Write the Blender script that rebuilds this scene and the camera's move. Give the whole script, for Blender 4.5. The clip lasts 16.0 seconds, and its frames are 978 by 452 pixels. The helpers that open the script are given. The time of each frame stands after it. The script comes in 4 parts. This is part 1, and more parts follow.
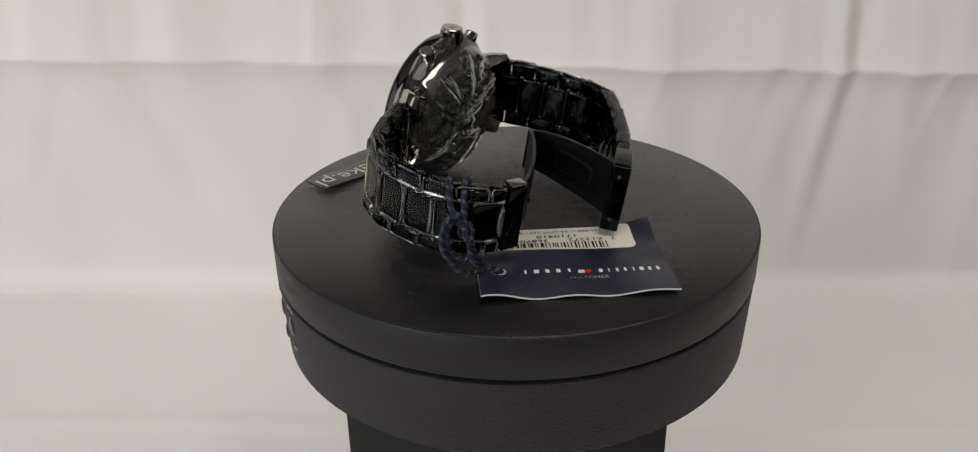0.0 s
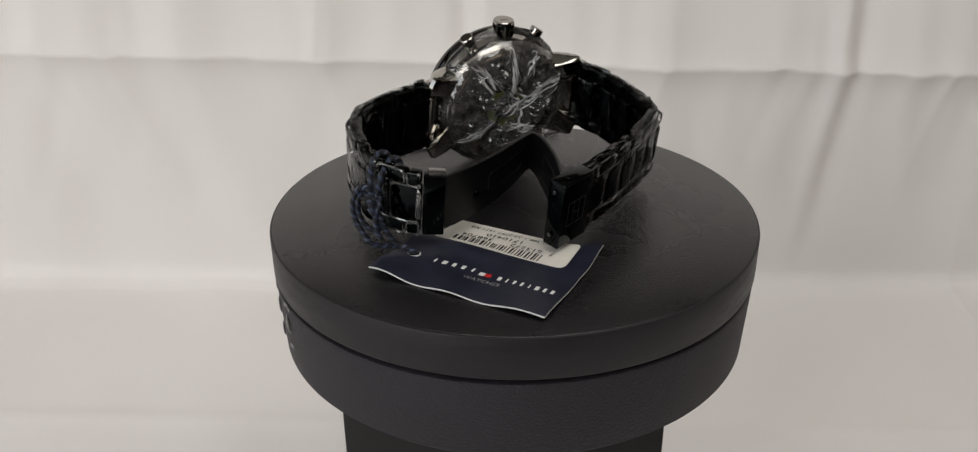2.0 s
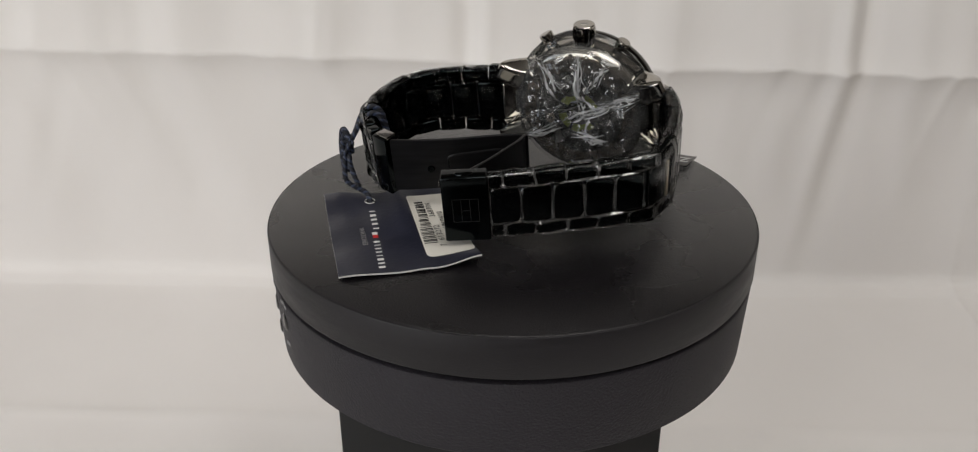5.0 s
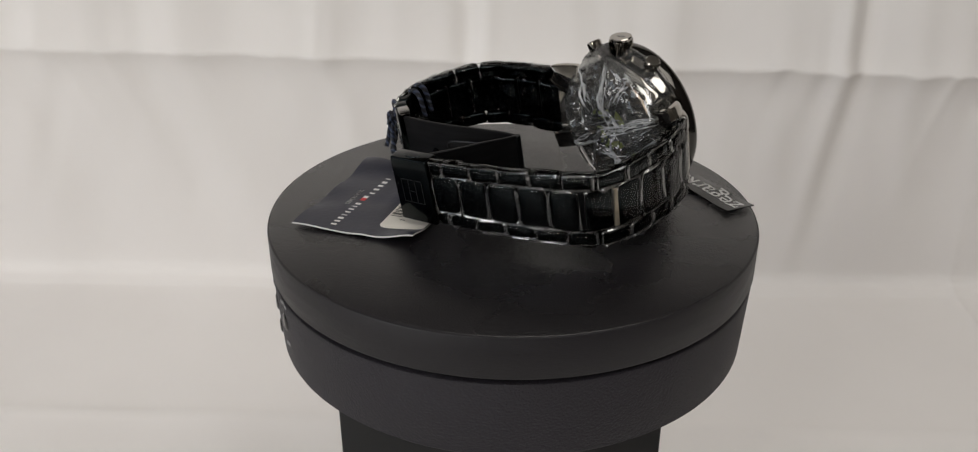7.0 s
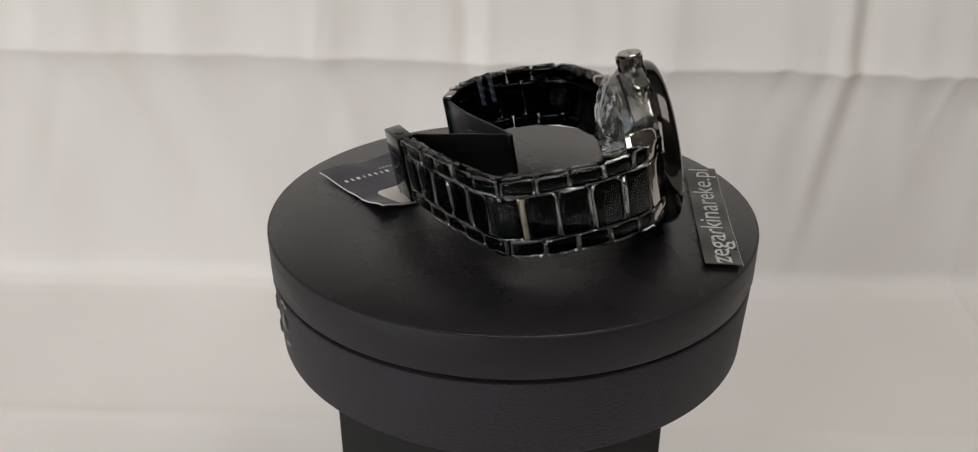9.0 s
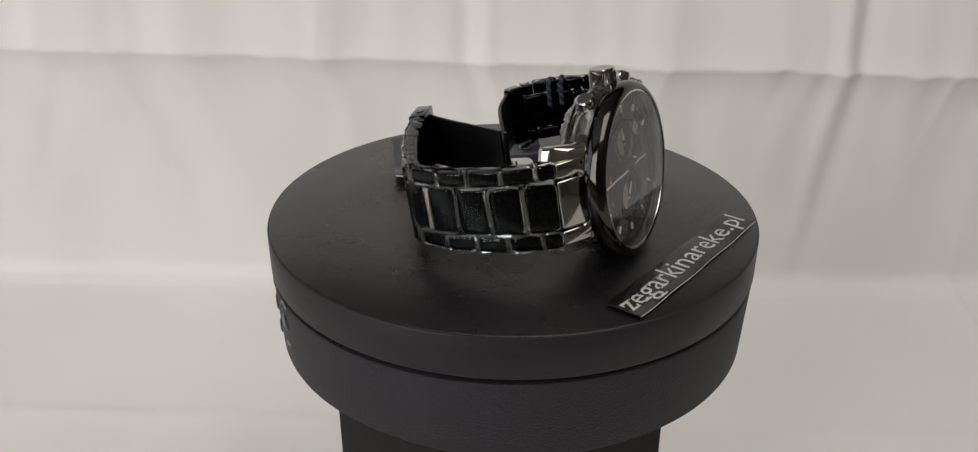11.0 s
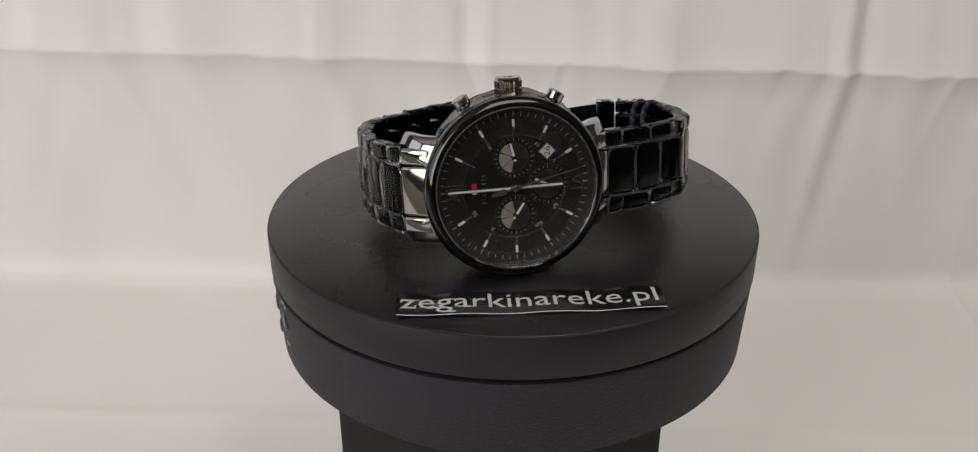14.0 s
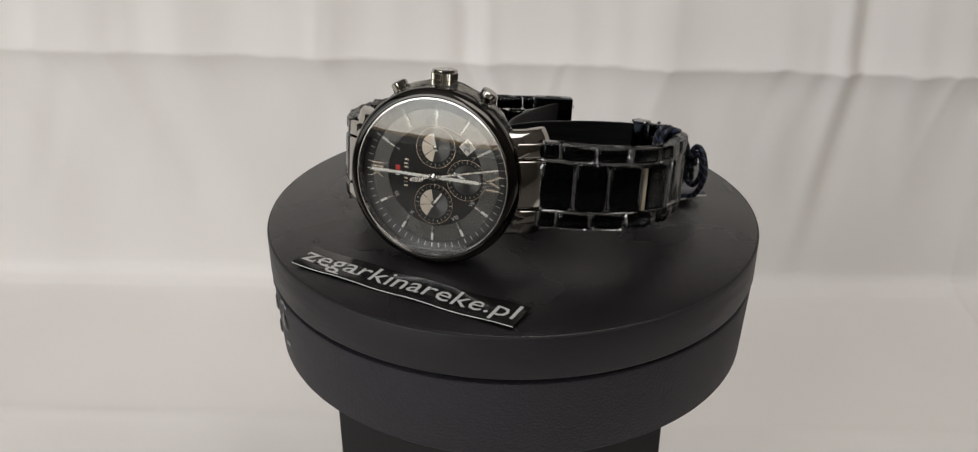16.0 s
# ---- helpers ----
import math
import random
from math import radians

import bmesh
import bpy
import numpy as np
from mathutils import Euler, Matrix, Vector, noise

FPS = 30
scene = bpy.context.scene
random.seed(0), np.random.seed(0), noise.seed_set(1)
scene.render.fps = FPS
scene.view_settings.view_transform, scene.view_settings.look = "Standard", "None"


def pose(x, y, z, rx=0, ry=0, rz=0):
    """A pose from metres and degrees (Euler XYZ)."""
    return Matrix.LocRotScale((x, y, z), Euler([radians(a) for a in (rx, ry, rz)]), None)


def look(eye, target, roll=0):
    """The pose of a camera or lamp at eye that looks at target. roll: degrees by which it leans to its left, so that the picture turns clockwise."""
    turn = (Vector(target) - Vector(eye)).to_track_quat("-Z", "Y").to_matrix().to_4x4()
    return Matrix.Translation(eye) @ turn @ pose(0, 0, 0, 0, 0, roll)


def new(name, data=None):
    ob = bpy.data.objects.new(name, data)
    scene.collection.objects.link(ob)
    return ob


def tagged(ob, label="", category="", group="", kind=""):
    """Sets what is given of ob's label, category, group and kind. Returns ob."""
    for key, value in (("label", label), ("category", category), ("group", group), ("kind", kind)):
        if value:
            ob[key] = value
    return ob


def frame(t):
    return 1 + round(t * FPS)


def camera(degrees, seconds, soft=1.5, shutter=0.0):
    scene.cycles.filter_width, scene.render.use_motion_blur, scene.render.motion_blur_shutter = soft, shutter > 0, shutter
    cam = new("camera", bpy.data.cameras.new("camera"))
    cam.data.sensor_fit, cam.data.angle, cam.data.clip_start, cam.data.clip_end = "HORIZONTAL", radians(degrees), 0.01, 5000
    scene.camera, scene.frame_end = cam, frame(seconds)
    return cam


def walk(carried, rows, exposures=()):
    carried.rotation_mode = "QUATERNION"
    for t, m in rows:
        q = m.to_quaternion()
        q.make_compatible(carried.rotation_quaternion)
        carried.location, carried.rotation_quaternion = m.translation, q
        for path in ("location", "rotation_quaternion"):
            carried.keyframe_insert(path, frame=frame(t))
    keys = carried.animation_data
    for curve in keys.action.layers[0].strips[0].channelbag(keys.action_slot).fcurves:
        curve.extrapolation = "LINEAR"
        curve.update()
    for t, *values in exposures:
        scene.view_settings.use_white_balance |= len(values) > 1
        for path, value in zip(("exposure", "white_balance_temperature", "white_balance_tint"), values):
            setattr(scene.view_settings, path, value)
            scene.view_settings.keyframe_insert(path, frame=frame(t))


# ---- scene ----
cam = camera(57.31, 16.0, soft=1.2)
# the tripod settles a little between 1 and 3 s
CAM_ROWS = [
    (0.0, look((-0.00192, -0.23626, 0.11023), (-0.00823, -0.01210, -0.00029), -0.763)),
    (0.5, look((-0.00192, -0.23626, 0.11023), (-0.00823, -0.01210, -0.00029), -0.763)),
    (1.0, look((-0.00192, -0.23626, 0.11023), (-0.00823, -0.01210, -0.00029), -0.763)),
    (1.5, look((-0.00144, -0.23586, 0.11011), (-0.00799, -0.01182, -0.00061), -0.562)),
    (2.0, look((-0.00096, -0.23547, 0.11000), (-0.00775, -0.01153, -0.00093), -0.360)),
    (2.5, look((-0.00048, -0.23508, 0.10988), (-0.00751, -0.01124, -0.00125), -0.157)),
    (3.0, look((0.00000, -0.23468, 0.10976), (-0.00727, -0.01095, -0.00156), 0.045)),
    (3.5, look((0.00000, -0.23468, 0.10976), (-0.00727, -0.01095, -0.00156), 0.045)),
    (16.0, look((0.00000, -0.23468, 0.10976), (-0.00727, -0.01095, -0.00156), 0.045)),
]
walk(cam, CAM_ROWS)


# ---- light ----
world = bpy.data.worlds.new("world")
scene.world = world
world.use_nodes = True
sky = world.node_tree.nodes.new("ShaderNodeTexSky")
sky.sky_type = "NISHITA"
sky.sun_disc = False
sky.sun_elevation, sky.sun_rotation = radians(35), radians(200)
world.node_tree.links.new(sky.outputs[0], world.node_tree.nodes["Background"].inputs[0])
world.node_tree.nodes["Background"].inputs[1].default_value = 0.1
scene.view_settings.exposure = 0.0


def window_lamp(name, place, target, width, height, watts, colour):
    data = bpy.data.lights.new(name, "AREA")
    data.shape, data.size, data.size_y, data.energy, data.color = "RECTANGLE", width, height, watts, colour
    ob = new(name, data)
    ob.matrix_world = look(place, target)
    return ob


window_lamp("window_light", (-2.43, -0.7, 0.85), (0.0, -0.7, 0.85), 1.5, 1.5, 5, (1.0, 0.985, 0.955))
window_lamp("window_light", (-1.4, -1.53, 0.77), (-1.4, 0.0, 0.77), 1.5, 1.45, 21, (1.0, 0.985, 0.955))
# no ceiling lamp is in view: added for the light on upper edges
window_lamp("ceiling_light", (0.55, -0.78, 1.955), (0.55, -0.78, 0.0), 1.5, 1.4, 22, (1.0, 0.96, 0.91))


# ---- materials ----
def material(name, colour, rough=0.5, metal=0.0, spec=0.5, coat=0.0):
    m = bpy.data.materials.new(name)
    m.use_nodes = True
    b = m.node_tree.nodes["Principled BSDF"]
    b.inputs["Base Color"].default_value = (*colour, 1)
    b.inputs["Roughness"].default_value = rough
    b.inputs["Metallic"].default_value = metal
    b.inputs["Specular IOR Level"].default_value = spec
    b.inputs["Coat Weight"].default_value = coat
    return m


def textured(m, scale, low, high, bump=0.0, bump_scale=None, stretch=(1, 1, 1), rough=None, dist=0.001, detail=6):
    """Two scales of noise: colour and gloss vary with the larger, relief with the finer."""
    t = m.node_tree
    b = t.nodes["Principled BSDF"]
    co = t.nodes.new("ShaderNodeTexCoord")
    mp = t.nodes.new("ShaderNodeMapping")
    mp.inputs["Scale"].default_value = stretch
    t.links.new(co.outputs["Object"], mp.inputs[0])
    n = t.nodes.new("ShaderNodeTexNoise")
    n.inputs["Scale"].default_value, n.inputs["Detail"].default_value = scale, detail
    t.links.new(mp.outputs[0], n.inputs[0])
    r = t.nodes.new("ShaderNodeValToRGB")
    r.color_ramp.elements[0].position, r.color_ramp.elements[1].position = 0.3, 0.7
    r.color_ramp.elements[0].color, r.color_ramp.elements[1].color = (*low, 1), (*high, 1)
    t.links.new(n.outputs[0], r.inputs[0])
    t.links.new(r.outputs[0], b.inputs["Base Color"])
    if rough:
        k = t.nodes.new("ShaderNodeMapRange")
        k.inputs["To Min"].default_value, k.inputs["To Max"].default_value = rough
        k.inputs["From Min"].default_value, k.inputs["From Max"].default_value = 0.3, 0.7
        t.links.new(n.outputs[0], k.inputs[0])
        t.links.new(k.outputs[0], b.inputs["Roughness"])
    if bump:
        f = t.nodes.new("ShaderNodeTexNoise")
        f.inputs["Scale"].default_value, f.inputs["Detail"].default_value = bump_scale or scale * 8, 4
        t.links.new(mp.outputs[0], f.inputs[0])
        p = t.nodes.new("ShaderNodeBump")
        p.inputs["Strength"].default_value, p.inputs["Distance"].default_value = bump, dist
        t.links.new(f.outputs[0], p.inputs["Height"])
        t.links.new(p.outputs[0], b.inputs["Normal"])
    return m


def clear(name, tint, rough, gloss_ior, haze=0.0):
    """Clear film or crystal: see-through, with a sheen that follows Fresnel, and a little pale haze."""
    m = bpy.data.materials.new(name)
    m.use_nodes = True
    t = m.node_tree
    t.nodes.remove(t.nodes["Principled BSDF"])
    a, g, x, f = (t.nodes.new("ShaderNode" + k) for k in ("BsdfTransparent", "BsdfGlossy", "MixShader", "Fresnel"))
    a.inputs[0].default_value = (*tint, 1)
    g.inputs["Roughness"].default_value = rough
    f.inputs["IOR"].default_value = gloss_ior
    t.links.new(f.outputs[0], x.inputs[0])
    t.links.new(a.outputs[0], x.inputs[1])
    t.links.new(g.outputs[0], x.inputs[2])
    if haze:
        d, h = t.nodes.new("ShaderNodeBsdfDiffuse"), t.nodes.new("ShaderNodeMixShader")
        d.inputs[0].default_value = (0.8, 0.8, 0.79, 1)
        h.inputs[0].default_value = haze
        t.links.new(x.outputs[0], h.inputs[1])
        t.links.new(d.outputs[0], h.inputs[2])
        x = h
    t.links.new(x.outputs[0], t.nodes["Material Output"].inputs[0])
    return m


def milky(name, share, rough):
    """Layered, crumpled film: partly see-through, partly a pale glossy scatter."""
    m = material(name, (0.7, 0.71, 0.72), rough, spec=1.0)
    t = m.node_tree
    a, x = t.nodes.new("ShaderNodeBsdfTransparent"), t.nodes.new("ShaderNodeMixShader")
    x.inputs[0].default_value = share
    t.links.new(a.outputs[0], x.inputs[1])
    t.links.new(t.nodes["Principled BSDF"].outputs[0], x.inputs[2])
    t.links.new(x.outputs[0], t.nodes["Material Output"].inputs[0])
    return m


WALL = textured(material("plaster", (0.125, 0.112, 0.1), 0.9), 3, (0.11, 0.1, 0.09), (0.14, 0.126, 0.113), 0.2, 60)
CEILING = textured(material("ceiling_paint", (0.75, 0.74, 0.72), 0.9), 3, (0.72, 0.71, 0.69), (0.78, 0.77, 0.75), 0.1, 60)
CLOTH = textured(material("white_cotton", (0.78, 0.755, 0.735), 0.95, spec=0.1), 6, (0.75, 0.725, 0.705), (0.80, 0.775, 0.755), 0.15, 1400, dist=0.0004)
WOOD_BLACK = textured(material("black_painted_wood", (0.010, 0.009, 0.0103), 0.4, spec=0.55), 25, (0.0055, 0.0048, 0.0057), (0.009, 0.0079, 0.0093), 0.4, 2100, rough=(0.23, 0.31), dist=0.0004)
RIM_BLACK = textured(material("black_turned_edge", (0.018, 0.017, 0.018), 0.5, spec=0.42), 60, (0.0085, 0.0075, 0.0093), (0.0125, 0.0111, 0.0137), 0.3, 700, stretch=(1, 1, 8), rough=(0.42, 0.55), dist=0.0003)
LEATHER = textured(material("black_leatherette", (0.023, 0.021, 0.024), 0.55, spec=0.4), 40, (0.015, 0.0132, 0.0172), (0.0205, 0.0181, 0.0235), 0.9, 1600, rough=(0.5, 0.6), dist=0.0005)
BOX_BLACK = textured(material("black_box_paint", (0.006, 0.006, 0.006), 0.6), 20, (0.004, 0.004, 0.004), (0.008, 0.008, 0.008), 0.1, 300, rough=(0.55, 0.7))
# near-black without gloss: shade of the platter gap put into the colour
GAP = material("shadow_gap_black", (0.004, 0.004, 0.004), 0.9, spec=0.0)
STEEL = textured(material("black_steel", (0.015, 0.018, 0.019), 0.12, 1.0), 90, (0.012, 0.015, 0.016), (0.019, 0.022, 0.023), rough=(0.07, 0.14))
STEEL_MATT = textured(material("black_brushed_steel", (0.03, 0.03, 0.032), 0.34, 1.0), 90, (0.024, 0.025, 0.027), (0.036, 0.037, 0.04), 0.15, 2500, stretch=(1, 1, 12), rough=(0.28, 0.4), dist=0.0002)
CASE_STEEL = textured(material("polished_gunmetal", (0.43, 0.41, 0.375), 0.06, 1.0), 60, (0.39, 0.372, 0.34), (0.47, 0.45, 0.41), 0.02, 2000, rough=(0.04, 0.09), dist=0.0002)
DIAL = textured(material("black_dial", (0.008, 0.0075, 0.007), 0.35, spec=0.2), 120, (0.007, 0.0068, 0.0064), (0.010, 0.0095, 0.009), rough=(0.3, 0.4))
DIAL_RING = textured(material("grained_dial_ring", (0.12, 0.12, 0.12), 0.35, 0.96), 120, (0.1, 0.1, 0.098), (0.14, 0.14, 0.137), 0.05, 3000, rough=(0.22, 0.3), dist=0.0001)
CHAPTER = textured(material("black_chapter_ring", (0.012, 0.012, 0.012), 0.4), 120, (0.010, 0.010, 0.010), (0.015, 0.015, 0.015), rough=(0.35, 0.45))
SILVER = material("polished_silver", (0.75, 0.73, 0.7), 0.2, 1.0)
JOINT_BAR = textured(material("pale_gold_bar", (0.55, 0.48, 0.36), 0.35, 0.8), 200, (0.42, 0.36, 0.26), (0.65, 0.58, 0.46), rough=(0.3, 0.5))
GOLD = material("pale_gold", (0.5, 0.42, 0.33), 0.25, 1.0)
SUBWHITE = material("champagne_inlay", (0.55, 0.48, 0.4), 0.35, 0.6)
WHITE = textured(material("white_print", (0.75, 0.74, 0.72), 0.6), 200, (0.72, 0.71, 0.69), (0.78, 0.77, 0.75))
RED = material("red_print", (0.55, 0.02, 0.02), 0.5)
NAVY = textured(material("navy_card", (0.015, 0.016, 0.031), 0.4), 90, (0.0125, 0.0137, 0.026), (0.019, 0.02, 0.037), 0.2, 700, rough=(0.35, 0.5), dist=0.0004)


def turned(m):
    """Fine circular grooves: the gloss is drawn out across them."""
    t = m.node_tree
    b = t.nodes["Principled BSDF"]
    g = t.nodes.new("ShaderNodeTangent")
    g.direction_type, g.axis = "RADIAL", "Z"
    b.inputs["Anisotropic"].default_value = 0.85
    t.links.new(g.outputs[0], b.inputs["Tangent"])
    return m


SPUN = turned(material("spun_black_metal", (0.085, 0.085, 0.085), 0.3, 0.9))
PAPER = textured(material("off_white_label", (0.72, 0.69, 0.62), 0.7), 120, (0.69, 0.66, 0.59), (0.74, 0.71, 0.65), 0.1, 900, dist=0.0002)
INK = material("black_ink", (0.02, 0.02, 0.02), 0.7)
GREY_INK = material("grey_ink", (0.3, 0.3, 0.3), 0.7)
CORD = textured(material("navy_twisted_cord", (0.004, 0.006, 0.015), 0.6), 300, (0.002, 0.003, 0.007), (0.004, 0.006, 0.014), 0.5, 4000, dist=0.0002)
SIGN = textured(material("glossy_black_strip", (0.008, 0.008, 0.008), 0.12), 60, (0.006, 0.006, 0.006), (0.011, 0.011, 0.011), 0.15, 120, rough=(0.08, 0.2), dist=0.0006)
FILM = clear("clear_film", (0.97, 0.97, 0.97), 0.04, 1.27)
CRYSTAL = clear("watch_crystal", (0.95, 0.95, 0.95), 0.015, 1.85)
BEZEL = textured(material("glossy_black_bezel", (0.06, 0.057, 0.053), 0.08, 1.0), 60, (0.05, 0.047, 0.044), (0.07, 0.067, 0.062), rough=(0.06, 0.1))
SILVER_DARK = material("smoked_steel", (0.3, 0.29, 0.28), 0.2, 1.0)
BACK_RING = textured(material("bronze_tinted_steel", (0.25, 0.2, 0.165), 0.25, 1.0), 80, (0.21, 0.17, 0.14), (0.3, 0.245, 0.2), rough=(0.18, 0.3))
LUME = material("white_lume", (0.8, 0.79, 0.76), 0.5)
NUMERAL = material("warm_silver_numeral", (0.5, 0.44, 0.36), 0.25, 1.0)
PALE = material("pale_print", (0.4, 0.39, 0.37), 0.5)
DATE = material("date_white", (0.6, 0.59, 0.56), 0.5)
BLADE = textured(material("satin_black_blade", (0.02, 0.02, 0.021), 0.38, 0.8), 80, (0.016, 0.016, 0.017), (0.025, 0.025, 0.027), 0.1, 2500, stretch=(1, 1, 10), rough=(0.32, 0.45), dist=0.0002)
CARD_EDGE = material("white_card_edge", (0.75, 0.74, 0.72), 0.8)
# paler navy that puts the cord's highlights into its colour
CORD_SHEEN = textured(material("navy_cord_sheen", (0.032, 0.046, 0.09), 0.3), 300, (0.02, 0.03, 0.06), (0.045, 0.06, 0.115), 0.5, 4000, dist=0.0002)
SERIF_WHITE = material("dull_white_print", (0.52, 0.52, 0.51), 0.55)
FILM_FOLD = clear("bunched_film", (0.85, 0.85, 0.85), 0.08, 3.4, 0.05)
FILM_GATHER = milky("gathered_film", 0.6, 0.06)
FILM_CRISP = clear("crumpled_film", (0.95, 0.95, 0.94), 0.04, 1.9, 0.05)
FILM_THIN = clear("thin_film", (0.96, 0.96, 0.96), 0.04, 1.5, 0.03)
BUTTON = material("glossy_black_plastic", (0.006, 0.006, 0.006), 0.18)
ETCH = material("etched_grey", (0.05, 0.05, 0.05), 0.4, 0.8)
GREEN = material("yellow_green_sticker", (0.2, 0.24, 0.03), 0.5)


# ---- mesh helpers ----
def mesh_of(name, bm, mat, smooth=True, sharp=35):
    bmesh.ops.recalc_face_normals(bm, faces=bm.faces)
    if smooth:
        for f in bm.faces:
            f.smooth = True
        for e in bm.edges:
            if len(e.link_faces) == 2 and e.calc_face_angle(0) > radians(sharp):
                e.smooth = False
    me = bpy.data.meshes.new(name)
    bm.to_mesh(me)
    bm.free()
    for m in (mat if isinstance(mat, (list, tuple)) else [mat]):
        me.materials.append(m)
    return me


def part(name, bm, mat, parent=None, label="", smooth=True, m=None):
    """Links a bmesh as one mesh object under a thing or a part."""
    me = bm if isinstance(bm, bpy.types.Mesh) else mesh_of(name, bm, mat, smooth)
    ob = new(name, me)
    ob.parent = parent
    if m is not None:
        ob.matrix_basis = m
    if label:
        ob["label"] = label
    return ob


def thing(name, label, category, kind="", group=""):
    return tagged(new(name), label, category, group, kind)


def rounded_box(sx, sy, sz, r=0.0, seg=2, at=(0, 0, 0), bm=None):
    own = bmesh.new()
    bmesh.ops.create_cube(own, size=1)
    bmesh.ops.scale(own, vec=(sx, sy, sz), verts=own.verts)
    if r:
        bmesh.ops.bevel(own, geom=own.edges[:], offset=r, segments=seg, affect="EDGES", profile=0.5)
    bmesh.ops.translate(own, vec=at, verts=own.verts)
    if bm is None:
        return own
    join(bm, own)
    return bm


def join(bm, other, m=None):
    """Adds the faces of other, moved by m, to bm."""
    if m is not None:
        other.transform(m)
    vs = {v: bm.verts.new(v.co) for v in other.verts}
    for f in other.faces:
        bm.faces.new([vs[v] for v in f.verts]).material_index = f.material_index
    other.free()


def lathe(profile, steps=64, close=False):
    """Turns (radius, height) pairs round z."""
    bm = bmesh.new()
    rings = []
    for r, z in profile:
        if r < 1e-6:
            rings.append([bm.verts.new((0, 0, z))])
        else:
            rings.append([bm.verts.new((r * math.cos(a), r * math.sin(a), z)) for a in (2 * math.pi * k / steps for k in range(steps))])
    pairs = list(zip(rings, rings[1:])) + ([(rings[-1], rings[0])] if close else [])
    for a, b in pairs:
        for k in range(steps):
            q = [a[k % len(a)], a[(k + 1) % len(a)], b[(k + 1) % len(b)], b[k % len(b)]]
            q = list(dict.fromkeys(q))
            if len(q) > 2:
                bm.faces.new(q)
    return bm


def prism(points, low, high, bevel=0.0, seg=2):
    """A flat outline in x and y, raised from low to high."""
    bm = bmesh.new()
    a = [bm.verts.new((x, y, low)) for x, y in points]
    b = [bm.verts.new((x, y, high)) for x, y in points]
    n = len(points)
    bm.faces.new(a[::-1])
    bm.faces.new(b)
    for k in range(n):
        bm.faces.new([a[k], a[(k + 1) % n], b[(k + 1) % n], b[k]])
    if bevel:
        bmesh.ops.bevel(bm, geom=bm.edges[:], offset=bevel, segments=seg, affect="EDGES", profile=0.5)
    return bm


def tube(points, radius, steps=8, closed=False, taper=None):
    """A round tube through the points."""
    bm = bmesh.new()
    rings = []
    up = Vector((0.3, 0.2, 0.93))
    n = len(points)
    for k, p in enumerate(points):
        a = points[k - 1] if (k or closed) else points[k]
        b = points[(k + 1) % n] if (k < n - 1 or closed) else points[k]
        d = (Vector(b) - Vector(a)).normalized()
        side = d.cross(up)
        if side.length < 1e-4:
            side = d.cross(Vector((1, 0, 0)))
        side.normalize()
        top = side.cross(d)
        up = top
        r = radius * (taper(k / max(1, n - 1)) if taper else 1)
        rings.append([bm.verts.new(Vector(p) + (side * math.cos(q) + top * math.sin(q)) * r) for q in (2 * math.pi * j / steps for j in range(steps))])
    for k in range(n if closed else n - 1):
        a, b = rings[k], rings[(k + 1) % n]
        for j in range(steps):
            bm.faces.new([a[j], a[(j + 1) % steps], b[(j + 1) % steps], b[j]])
    if not closed:
        bm.faces.new(rings[0][::-1])
        bm.faces.new(rings[-1])
    return bm


def spline(points, per=8, closed=False):
    """Catmull-Rom through the points."""
    ps = [Vector(p) for p in points]
    n = len(ps)
    out = []
    for k in range(n if closed else n - 1):
        p0 = ps[(k - 1) % n] if (closed or k) else ps[0]
        p1, p2 = ps[k], ps[(k + 1) % n]
        p3 = ps[(k + 2) % n] if (closed or k + 2 < n) else ps[-1]
        for j in range(per):
            t = j / per
            out.append(0.5 * ((2 * p1) + (p2 - p0) * t + (2 * p0 - 5 * p1 + 4 * p2 - p3) * t * t + (3 * p1 - p0 - 3 * p2 + p3) * t ** 3))
    if not closed:
        out.append(ps[-1])
    return out


def lettering(words, height, mat, parent, m, depth=0.0001, width=None, name="lettering"):
    """Raised words in the built-in font, as a mesh, centred at m."""
    cu = bpy.data.curves.new(name, "FONT")
    cu.body, cu.size, cu.extrude, cu.resolution_u = words, height, depth / 2, 2
    cu.align_x, cu.align_y = "CENTER", "CENTER"
    tmp = bpy.data.objects.new(name, cu)
    scene.collection.objects.link(tmp)
    me = bpy.data.meshes.new_from_object(tmp.evaluated_get(bpy.context.evaluated_depsgraph_get()))
    bpy.data.objects.remove(tmp)
    xs = [v.co.x for v in me.vertices]
    if width:
        k = width / (max(xs) - min(xs))
        me.transform(Matrix.Diagonal((k, 1, 1, 1)))
    me.materials.clear()
    me.materials.append(mat)
    ob = new(name, me)
    ob.parent, ob.matrix_basis = parent, m
    return ob


# ---- room and cloth ----
FLOOR_Z = -0.20


def slab(name, sx, sy, sz, at, mat):
    return tagged(part(name, rounded_box(sx, sy, sz, at=at), mat, smooth=False), kind="structure", category=name.split("_")[0])


slab("floor", 4.2, 3.2, 0.05, (-0.45, 0, FLOOR_Z - 0.03), WALL)
slab("wall_north", 4.2, 0.1, 2.2, (-0.45, 1.55, 0.9), WALL)
